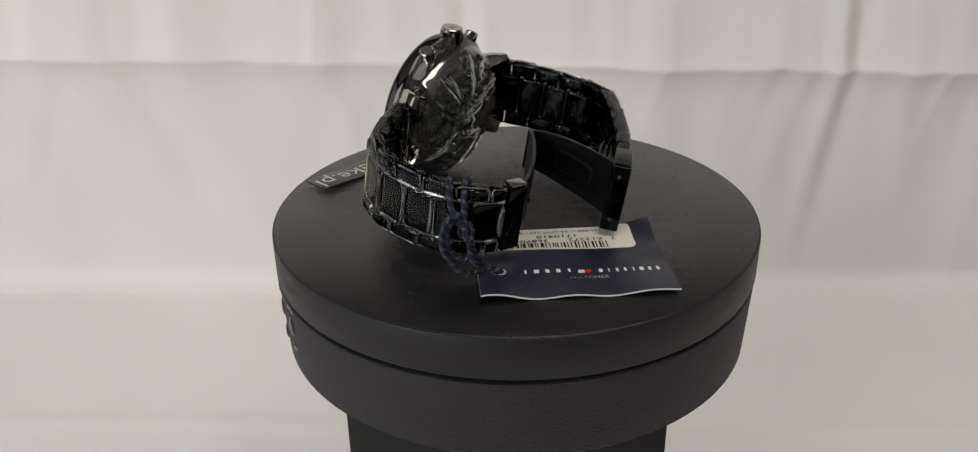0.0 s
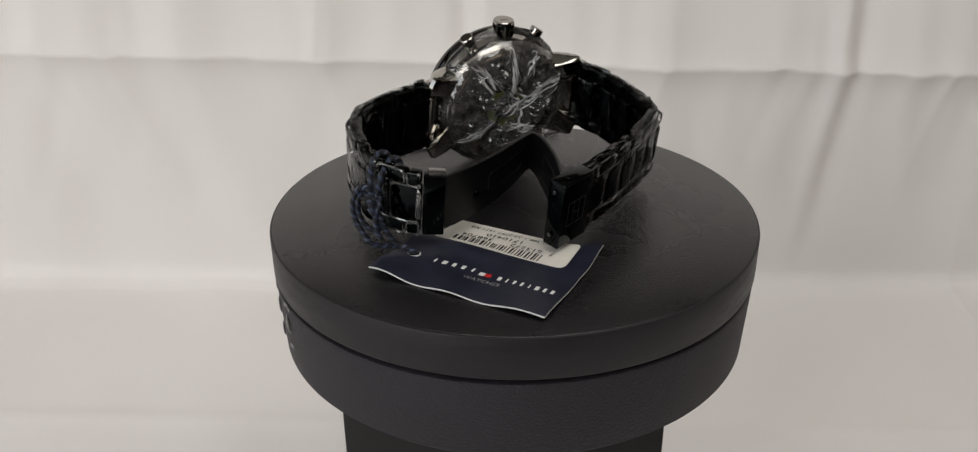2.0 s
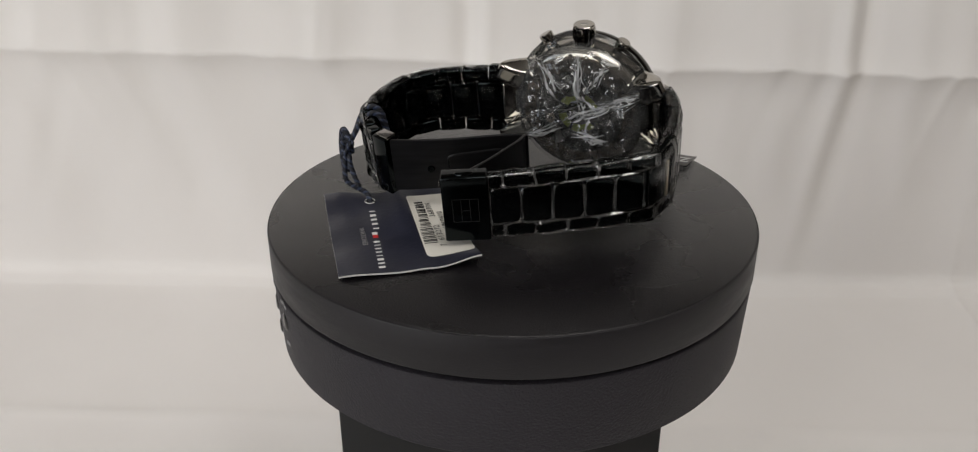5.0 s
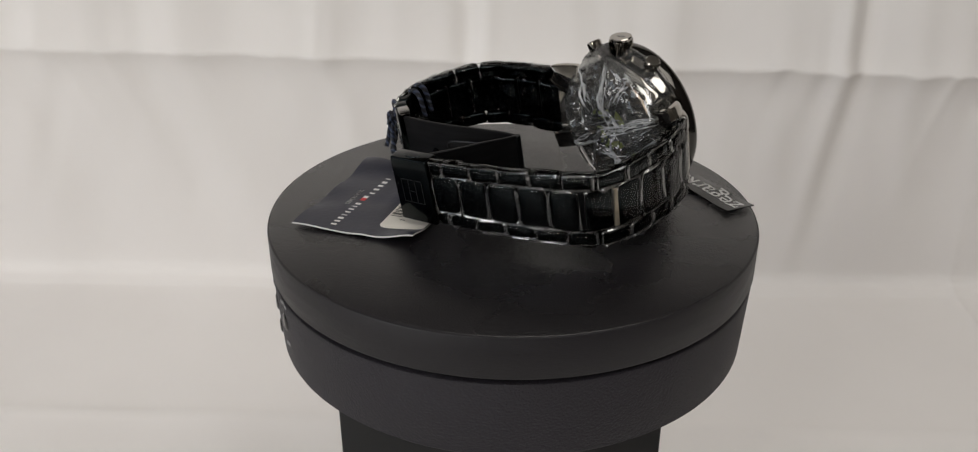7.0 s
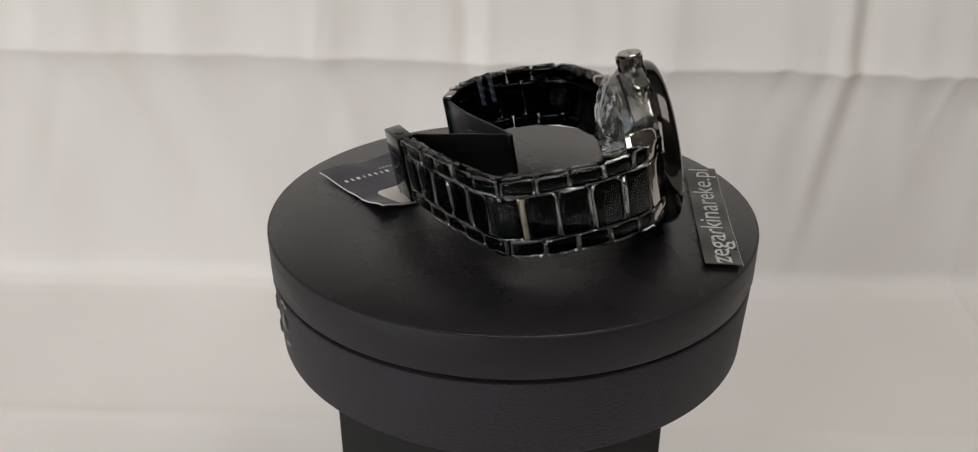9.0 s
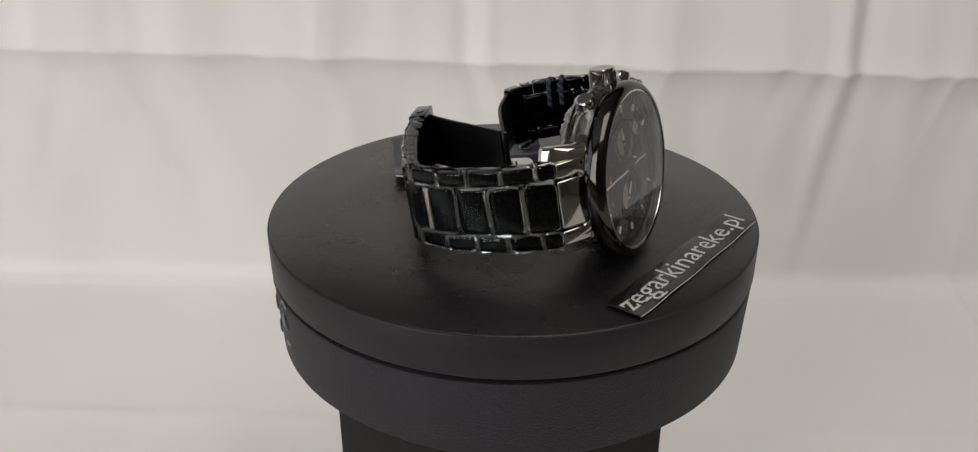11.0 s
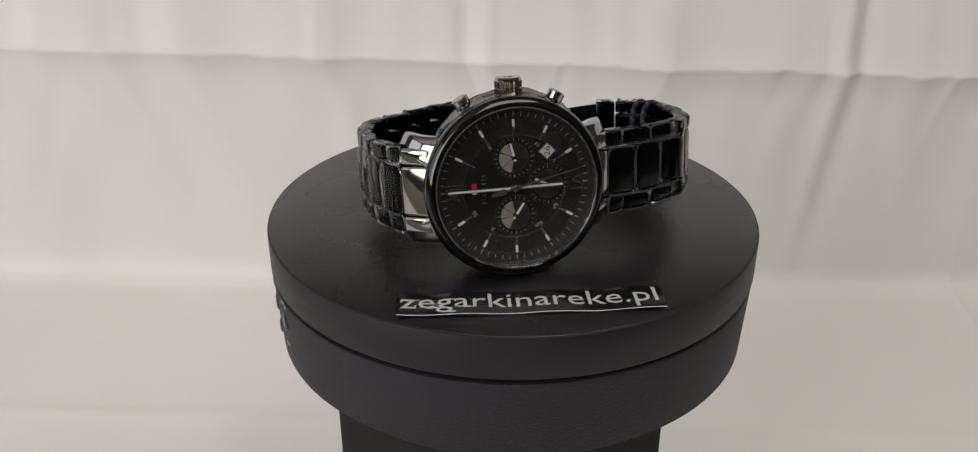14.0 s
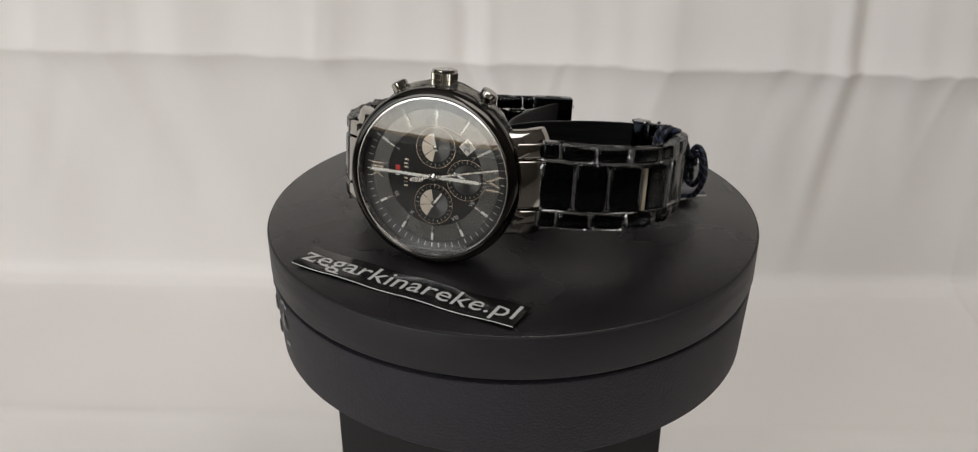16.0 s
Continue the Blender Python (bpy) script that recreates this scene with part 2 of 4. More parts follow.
slab("wall_east", 0.1, 3.0, 2.2, (1.55, 0, 0.9), WALL)


def window_wall(name, window, m, c, mid, h=0.57):
    """A wall 3 m long with a square opening 2 h wide at c along it and mid up it, and its frame. m: the wall's own space, y along it."""
    bm = bmesh.new()
    low, high, z0, z1 = c - h, c + h, mid - h, mid + h
    for sy, sz, cy, cz in ((low + 1.5, 2.2, (low - 1.5) / 2, 0.9), (1.5 - high, 2.2, (high + 1.5) / 2, 0.9), (high - low, z0 + 0.2, c, (z0 - 0.2) / 2), (high - low, 2.0 - z1, c, (z1 + 2.0) / 2)):
        rounded_box(0.1, sy, sz, at=(0, cy, cz), bm=bm)
    bm.transform(m)
    tagged(part(name, bm, WALL, smooth=False), kind="structure", category="wall")
    sash = bmesh.new()
    for sy, sz, cy, cz in ((2 * h, 0.04, c, z0 + 0.02), (2 * h, 0.04, c, z1 - 0.02), (0.04, 2 * h - 0.08, low + 0.02, mid), (0.04, 2 * h - 0.08, high - 0.02, mid)):
        rounded_box(0.05, sy, sz, at=(0.05, cy, cz), bm=sash)
    sash.transform(m)
    tagged(part(window, sash, CEILING, smooth=False), "white painted window frame", kind="structure", category="window")


window_wall("wall_south", "window_1", pose(-0.95, -1.55, 0, 0, 0, -90), -0.45, 0.77, 0.78)
window_wall("wall_west", "window_2", pose(-2.45, 0, 0, 0, 0, 180), 0.7, 0.85, 0.78)
# unseen panel, added as a body for the overhead area light
tagged(part("ceiling_lamp", rounded_box(1.56, 1.46, 0.035, 0.008, 2, (0.55, -0.78, 1.98)), CEILING), "broad flat white panel added for the overhead light", "lamp", kind="structure")
slab("wall_southeast", 1.05, 0.1, 2.2, (1.075, -1.55, 0.9), WALL)
slab("ceiling", 4.2, 3.2, 0.1, (-0.45, 0, 2.05), CEILING)


FOLDS = ((-0.35, 0.014, 2.2), (-0.315, 0.010, -2.0), (-0.27, 0.02, 2.5), (-0.235, 0.010, -1.8), (-0.21, 0.012, 2.4), (-0.165, 0.018, -2.0), (-0.12, 0.010, 2.6), (-0.09, 0.014, -1.8), (-0.032, 0.007, -3.2), (-0.02, 0.007, 3.0), (0.0, 0.014, 1.2),
         (0.05, 0.011, -1.5), (0.085, 0.014, 1.8), (0.12, 0.012, -1.6), (0.165, 0.016, 1.6), (0.199, 0.0065, 4.2), (0.21, 0.0065, -4.2), (0.245, 0.012, 2.4), (0.285, 0.014, -2.0), (0.32, 0.018, 2.0), (0.36, 0.012, -2.0))


def crease(d, width):
    return math.exp(-abs(d) / width)


def streaks(seed, count):
    """Places, widths and depths of the fine gathers that start at the crease."""
    rnd = random.Random(seed)
    return [(-0.42 + 0.84 * (k + rnd.uniform(0, 1)) / count, rnd.uniform(0.0035, 0.008), rnd.choice((-1, 1, 1)) * rnd.uniform(0.0005, 0.0013), rnd.uniform(0.03, 0.08)) for k in range(count)]


BELOW, ABOVE = streaks(3, 30), streaks(8, 17)
ROWS = {}


def fold_row(z):
    """What all folds do at one height: place, width and depth."""
    if z not in ROWS:
        row = []
        for c, wide, deep in FOLDS:
            wander = 0.006 * noise.noise(Vector((c * 40, z * 6, 2.0)))
            row.append((c + wander, c < 0, wide, deep, 0.75 + 0.5 * noise.noise(Vector((c * 33, 5.0, z * 5)))))
        ROWS[z] = row
    return ROWS[z]


def cloth_point(u, s):
    """u along the width, s along the cloth from the table up the hanging."""
    bend = 0.018
    y0 = 0.30
    if s < 0:
        p = Vector((u, y0 - bend + s, FLOOR_Z))
        n = Vector((0, 0, 1))
    elif s < bend * math.pi / 2:
        a = s / bend
        p = Vector((u, y0 - bend + bend * math.sin(a), FLOOR_Z + bend - bend * math.cos(a)))
        n = Vector((0, -math.sin(a), math.cos(a)))
    else:
        h = s - bend * math.pi / 2
        p = Vector((u, y0 + 0.05 * h, FLOOR_Z + bend + h))
        n = Vector((0, -1, 0.05)).normalized()
    hang = min(1, max(0, (s - 0.01) / 0.08))
    # the ironed crease across the hanging, and those on the table
    top = p.z - (-0.045 - 0.0215 * u) - 0.0012 * noise.noise(Vector((u * 14, 0.5, 0.0)))
    above = 1 / (1 + math.exp(-max(-0.2, min(0.2, top)) / 0.004))
    w = 0.0
    down = max(0.0, -top)
    if abs(u) < 0.6 and s > 0:
        spread = 1.0 + down * 5
        for c, left, wide, deep, keep in fold_row(p.z):
            d = (u - c - down * (0.35 if left else -0.12)) / (wide * spread)
            if abs(d) < 3:
                w += deep * 0.0011 * (above + (1 - above) * keep) * math.exp(-d * d)
        for c, wide, deep, run in (BELOW if top < 0 else ABOVE):
            d = (u - c - (down * (0.45 if c < 0 else -0.3) if top < 0 else 0.05 * top)) / (wide * (1 + (down * 9 if top < 0 else top * 5)))
            if abs(d) < 3:
                w += deep * math.exp(-abs(top) / (run * (1 if top < 0 else 2.5))) * math.exp(-d * d)
    slant = u - (0.35 if u < 0 else -0.1) * min(0, top)
    w += noise.noise(Vector((u * 6, p.z * 2, 3.1))) * 0.0026 + noise.noise(Vector((slant * 26, p.z * 5, 7.7))) * 0.0015 + noise.noise(Vector((slant * 60, p.z * 10, 2.2))) * 0.0008
    ridge = 0.0055 * crease(top, 0.009) - 0.12 * max(0, top)
    flat = noise.noise(Vector((u * 5, s * 6, 11.0))) * 0.0022 + noise.noise(Vector((u * 15 + s * 9, s * 16, 4.0))) * 0.0006
    flat += noise.noise(Vector((u * 22 + s * 16, s * 9, 14.0))) * 0.0012
    flat += 0.0016 * crease(s + 0.138 + 0.01 * u, 0.006) + 0.0015 * crease(u - 0.29, 0.004)
    low = 0.0022 * crease(s - 0.006, 0.006)
    return p + n * ((w + ridge) * hang + flat * (1 - hang) + low + 0.004)


def steps(*runs):
    """Values from run to run, each (start, step), the last one (end, None)."""
    out = []
    for (a, d), (b, _) in zip(runs, runs[1:]):
        n = round((b - a) / d)
        out += [a + (b - a) * k / n for k in range(n)]
    return out + [runs[-1][0]]


def cloth():
    us = steps((-0.95, 0.02), (-0.42, 0.0018), (0.42, 0.02), (0.95, None))
    ss = steps((-0.72, 0.012), (-0.2, 0.004), (0.13, 0.0015), (0.21, 0.004), (0.33, 0.015), (0.58, None))
    me = bpy.data.meshes.new("backdrop")
    n = len(us)
    me.from_pydata([cloth_point(u, v) for v in ss for u in us], [], [(j * n + i, j * n + i + 1, j * n + n + i + 1, j * n + n + i) for j in range(len(ss) - 1) for i in range(n - 1)])
    me.polygons.foreach_set("use_smooth", [True] * len(me.polygons))
    me.materials.append(CLOTH)
    ob = part("backdrop", me, CLOTH)
    return tagged(ob, "white cotton sheet with soft hanging folds and ironed creases", "backdrop", kind="structure")


cloth()

# ---- turntable ----
TURN = -0.28009
AXIS = (-0.0010, -0.0007)
R_TOP, JOINT, R_DRUM, DRUM_LOW = 0.069, -0.0117, 0.0677, -0.0354


def pedestal():
    t = thing("pedestal", "tall black box that carries the turntable", "pedestal")
    h = DRUM_LOW - FLOOR_Z - 0.004
    part("body", rounded_box(0.0858, 0.086, h, 0.0008, 2, (-0.0033, -0.002, FLOOR_Z + 0.004 + h / 2)), BOX_BLACK, t)
    return t


def turntable():
    t = thing("turntable", "round black turntable drum wrapped in grained leatherette", "turntable")
    low, high, wide = DRUM_LOW, JOINT - 0.0009, R_DRUM + 0.0010
    bm = lathe([(0, low), (R_DRUM - 0.0015, low), (R_DRUM, low + 0.0015), (wide, high - 0.0007), (wide - 0.0002, high - 0.0002), (wide - 0.0007, high), (0.02, high), (0.0, high)], 160)
    part("drum", bm, LEATHER, t, m=Matrix.Translation((*AXIS, 0)))
    # set back in the gap, its black standing in for shade
    part("collar", lathe([(R_DRUM - 0.004, JOINT - 0.0016), (R_DRUM - 0.004, JOINT - 0.0001)], 120), GAP, t, "recessed ring, black for the shade of the gap", m=Matrix.Translation((*AXIS, 0)))
    # a small glossy key pad on the side of the drum
    for k, (a, z, wide, tall) in enumerate(((-151, -0.0195, 0.0022, 0.0050), (-160.5, -0.0195, 0.0022, 0.0046), (-166.5, -0.0165, 0.0022, 0.004), (-162, -0.0285, 0.0018, 0.004))):
        b = lathe([(0, 0.0006), (0.6, 0.0006), (0.9, 0.0003), (1.0, 0.0)], 24)
        for v in b.verts:
            v.co.x *= wide
            v.co.y *= tall / 2 * 1.2
        m = Matrix.Translation((*AXIS, 0)) @ pose(0, 0, 0, 0, 0, a) @ pose(R_DRUM + 0.001 * (1 + (z - JOINT) / 0.0237) - 0.0001, 0, z, 90, 0, 90)
        part("button", b, BUTTON, t, "glossy black raised button", m=m)
    for a, z, n in ((-150, -0.0135, 3), (-151, -0.0268, 2), (-165, -0.0128, 2)):
        b = bmesh.new()
        for k in range(n):
            rounded_box(0.0012, 0.0009, 0.00015, at=((k - (n - 1) / 2) * 0.0017, 0.0004 * (k % 2), 0), bm=b)
        m = Matrix.Translation((*AXIS, 0)) @ pose(0, 0, 0, 0, 0, a) @ pose(R_DRUM + 0.001 * (1 + (z - JOINT) / 0.0237) + 0.0002, 0, z, 90, 0, 90)
        part("marking", b, GREY_INK, t, "small pale printed marks", m=m, smooth=False)
    return t


def platter():
    t = thing("platter", "round black painted wooden platter on the turntable", "platter")
    r = R_TOP
    bm = lathe([(0, JOINT), (r - 0.001, JOINT), (r - 0.0002, JOINT + 0.0006), (r, JOINT + 0.0012), (r, -0.0004), (r - 0.00015, -0.00005), (r - 0.0005, 0.0001), (r - 0.001, 0.0001), (r * 0.6, 0.0001), (0, 0.0001)], 180)
    part("board", bm, RIM_BLACK, t, "turned black edge")
    part("top_face", lathe([(r - 0.0006, 0.0001), (r - 0.0009, 0.0003), (r * 0.6, 0.0003), (0, 0.0003)], 180), WOOD_BLACK, t, "satin black painted top")
    return t


pedestal()
turntable()
PLATTER = platter()

# ---- watch ----
TILT, FACING = 9.8, 149.6
DIAL_AT = Vector((-0.0260, 0.0266, 0.0222))
MM = 0.001


def watch_space():
    """x to twelve o'clock, y out of the dial, z to the crown."""
    a, f = radians(TILT), radians(FACING)
    x = Vector((math.sin(f), -math.cos(f), 0))
    out = Vector((math.cos(f), math.sin(f), 0))
    y = out * math.cos(a) + Vector((0, 0, math.sin(a)))
    z = x.cross(y)
    return Matrix.Translation(DIAL_AT) @ Matrix((x, y, z)).transposed().to_4x4()


WS = watch_space()
# turned shapes stand on z: this lays them with z along the watch's y, x to three and y to twelve
FACE = Matrix(((0, 1, 0, 0), (0, 0, 1, 0), (1, 0, 0, 0), (0, 0, 0, 1)))
BAND_12 = [(25.0, -7.0), (28.0, -11.5), (30.8, -19.5), (32.3, -34), (30.2, -43.8), (15.8, -53.5), (5, -60), (-6, -65.3)]
BAND_6 = [(-25.0, -6.5), (-37.5, -9.5), (-48, -14.5), (-53, -22), (-54.5, -32), (-54, -40), (-50, -47.5), (-45, -51.5)]

WATCH = thing("wristwatch", "black steel chronograph wristwatch with open clasp, wrapped in clear film", "watch")


def along(points, s):
    """The place at length s of an open line."""
    for a, b in zip(points, points[1:]):
        d = math.dist(a, b)
        if s <= d or b == points[-1]:
            k = s / d
            return Vector((a[0] + (b[0] - a[0]) * k, a[1] + (b[1] - a[1]) * k))
        s -= d


def length(points):
    return sum(math.dist(a, b) for a, b in zip(points, points[1:]))


def half_width(k):
    return (21.4 - 3.2 * k) / 2


def link_mesh(ln, thick, tall, crown):
    """A link with a softly crowned outer face."""
    bm = rounded_box(ln * MM, thick * MM, tall * MM, 0.7 * MM, 4)
    for v in bm.verts:
        v.co.y += (1 - (v.co.x / (ln * MM / 2)) ** 2) * math.copysign(crown, v.co.y) * MM
    return bm


def film_fold(parent, ln, tall, out, seed, m):
    """Bunched film that lies as a milky line round a link."""
    pts = []
    for k in range(48):
        q = 2 * math.pi * k / 48
        c, e = math.cos(q), math.sin(q)
        x = ln / 2 * math.copysign(abs(c) ** 0.3, c) + 0.35 * noise.noise(Vector((c * 2, e * 2, seed)))
        z = tall / 2 * math.copysign(abs(e) ** 0.3, e) + 0.3 * noise.noise(Vector((c * 2, e * 2, seed + 7)))
        pts.append(Vector((x * MM, (out + 0.12 * noise.noise(Vector((x, z, seed)))) * MM, z * MM)))
    rad = lambda t: max(0.12, 0.6 + 2.2 * noise.noise(Vector((math.cos(6.283 * t) * 1.6, math.sin(6.283 * t) * 1.6, seed * 3))))
    part("film_fold", tube(pts, 0.34 * MM, 6, True, rad), FILM_FOLD, parent, m=m)


def lift(k, rise):
    """The loop rises toward its open end."""
    k = min(1, max(0, (k - 0.15) / 0.85))
    return rise * k * k * (3 - 2 * k)


def band(points, pitch, outer, rise):
    """Rows of one wide middle link and two narrow outer ones, half a pitch apart. outer: the side of the outer face."""
    line = [tuple(p) for p in points]
    total = length(line)
    n = round(total / pitch)
    pitch = total / n
    for row in range(2):
        s = -0.45 * pitch if row else 0.0
        while s < total - 0.5:
            b0, e0 = max(s, 0), min(s + pitch, total)
            a, b = along(line, b0), along(line, e0)
            c, d = (a + b) / 2, (b - a)
            ln = d.length
            ang = math.degrees(math.atan2(d.y, d.x))
            k = (b0 + e0) / 2 / total
            half = half_width(k)
            wide = 1.16 * half
            base = pose(c.x * MM, c.y * MM, lift(k, rise) * MM, 0, 0, ang)
            if row == 0:
                part("link", link_mesh(ln - 0.5, 3.2, wide, 0.15), STEEL, WATCH, m=base)
                # the pin block behind the joint
                if e0 < total - 1:
                    p = along(line, e0)
                    part("pin_block", rounded_box(2.2 * MM, 1.7 * MM, (wide - 0.8) * MM, 0.3 * MM, 1), STEEL_MATT, WATCH, m=pose(p.x * MM, p.y * MM, lift(e0 / total, rise) * MM, 0, 0, ang))
                film_fold(WATCH, ln - 0.3, wide + 0.1, outer * 1.72, b0 + 3 * outer, base)
            else:
                h = half - wide / 2 - 0.3
                for sign in (-1, 1):
                    zc = sign * (wide / 2 + 0.3 + h / 2)
                    part("link", link_mesh(ln - 0.4, 3.0, h, 0.12), STEEL, WATCH, m=base @ pose(0, 0, zc * MM))
                    film_fold(WATCH, ln - 0.3, h + 0.1, outer * 1.6, b0 + 3 * outer + sign, base @ pose(0, 0, zc * MM))
            s += pitch
    return n


RISE_12, RISE_6 = 2.4, 1.1
band(BAND_12, 8.3, 1, RISE_12)
band(BAND_6, 8.3, -1, RISE_6)


def joint_strip(points, joint, outer, rise):
    """A pale gold bar laid across one joint, on the outer face."""
    line = [tuple(p) for p in points]
    total = length(line)
    s = joint * total / round(total / 8.3)
    p, q = along(line, s), along(line, s + 1) - along(line, s - 1)
    m = pose(p.x * MM, p.y * MM, lift(s / total, rise) * MM, 0, 0, math.degrees(math.atan2(q.y, q.x)))
    part("joint_bar", rounded_box(1.3 * MM, 0.7 * MM, 10.6 * MM, 0.25 * MM, 2, (0, outer * 1.75 * MM, 0)), JOINT_BAR, WATCH, "pale gold bar across the joint", m=m)


joint_strip(BAND_12, 4, 1, RISE_12)
joint_strip(BAND_6, 3, -1, RISE_6)


def film_sleeve(points, seed, rise):
    """A loose clear sleeve round the band, sucked into the joints and pinched along its edges."""
    line = [tuple(p) for p in points]
    total = length(line)
    n = round(total / 8.3)
    bm = bmesh.new()
    rings = []
    steps = int(total / 0.33)
    outline = []
    for side in (1, -1):
        for k in range(-24, 25):
            outline.append((side * 1.0, k / 24 * side))
    for i in range(steps + 1):
        s = total * i / steps
        p = along(line, s)
        q = (along(line, min(total, s + 2.0)) - along(line, max(0, s - 2.0))).normalized()
        nrm = Vector((-q.y, q.x))
        half = half_width(s / total) + 0.15
        pitch = total / n
        mid = min(s % pitch, pitch - s % pitch)
        out = min((s + 0.45 * pitch) % pitch, pitch - (s + 0.45 * pitch) % pitch)
        ring = []
        for k, (a, b) in enumerate(outline):
            wob = noise.noise(Vector((s * 0.28, b * 2.6 + 3 * a, seed))) * 0.6
            inner = abs(b) < 0.58
            joint = mid if inner else out
            dip = 0.6 * math.exp(-(joint / (0.9 + 0.5 * wob)) ** 2) + 0.5 * math.exp(-((abs(b) - 0.6) * half / (0.6 + 0.3 * wob)) ** 2)
            dip = min(dip, 0.62)
            lid = max(0.0, (abs(b) - 0.86) / 0.14)
            off = (2.16 - dip + 0.14 * wob) * (1 - lid ** 3) ** 0.5 + 0.05
            z = (b * half + math.copysign(lid * (0.22 + 0.35 * wob), b)) + lift(s / total, rise)
            ring.append(bm.verts.new(((p.x + nrm.x * off * a) * MM, (p.y + nrm.y * off * a) * MM, z * MM)))
        rings.append(ring)
    for a, b in zip(rings, rings[1:]):
        for k in range(len(a)):
            bm.faces.new([a[k], a[(k + 1) % len(a)], b[(k + 1) % len(a)], b[k]])
    me = mesh_of("film_sleeve", bm, FILM, True, 80)
    return part("film_sleeve", me, FILM, WATCH, "clear crinkled protective film")


film_sleeve(BAND_12, 1.3, RISE_12)
film_sleeve(BAND_6[:-1], 8.1, RISE_6)


ROUND = ((20.9, -0.7), (21.05, -1.5), (21.0, -2.4), (20.85, -3.6), (20.6, -5.0), (20.2, -6.3), (19.6, -7.4), (18.9, -8.2), (18.2, -8.6), (17.2, -8.8), (0.01, -8.8))
HORN = ((20.9, -0.7), (21.6, -1.2), (23.2, -2.1), (25.0, -3.6), (26.6, -5.6), (27.6, -7.8), (28.0, -9.6), (27.4, -10.7), (25.4, -10.9), (20.0, -9.2), (0.01, -8.8))


def case_shell():
    """A round case that flares into four lugs: cut square on the inner side, drawn out of the flank on the outer one."""
    bm = bmesh.new()
    rings = []
    n = 320
    for (r0, y0), (r1, y1) in zip(ROUND, HORN):
        ring = []
        for k in range(n):
            q = 2 * math.pi * k / n
            a = math.degrees(math.atan2(abs(math.sin(q)), abs(math.cos(q))))
            d = a - 26.5
            w = math.exp(-(d / 10.5) ** 8) if d < 0 else math.exp(-(max(0.0, d - 2.2) / (4.2 + 6.0 * max(0.0, 1 + (y0 + 1) / 6))) ** 2)
            r, y = r0 + (r1 - r0) * w, y0 + (y1 - y0) * w
            ring.append(bm.verts.new((r * math.cos(q) * MM, y * MM, r * math.sin(q) * MM)))
        rings.append(ring)
    for a, b in zip(rings, rings[1:]):
        for k in range(n):
            bm.faces.new([a[k], a[(k + 1) % n], b[(k + 1) % n], b[k]])
    return bm


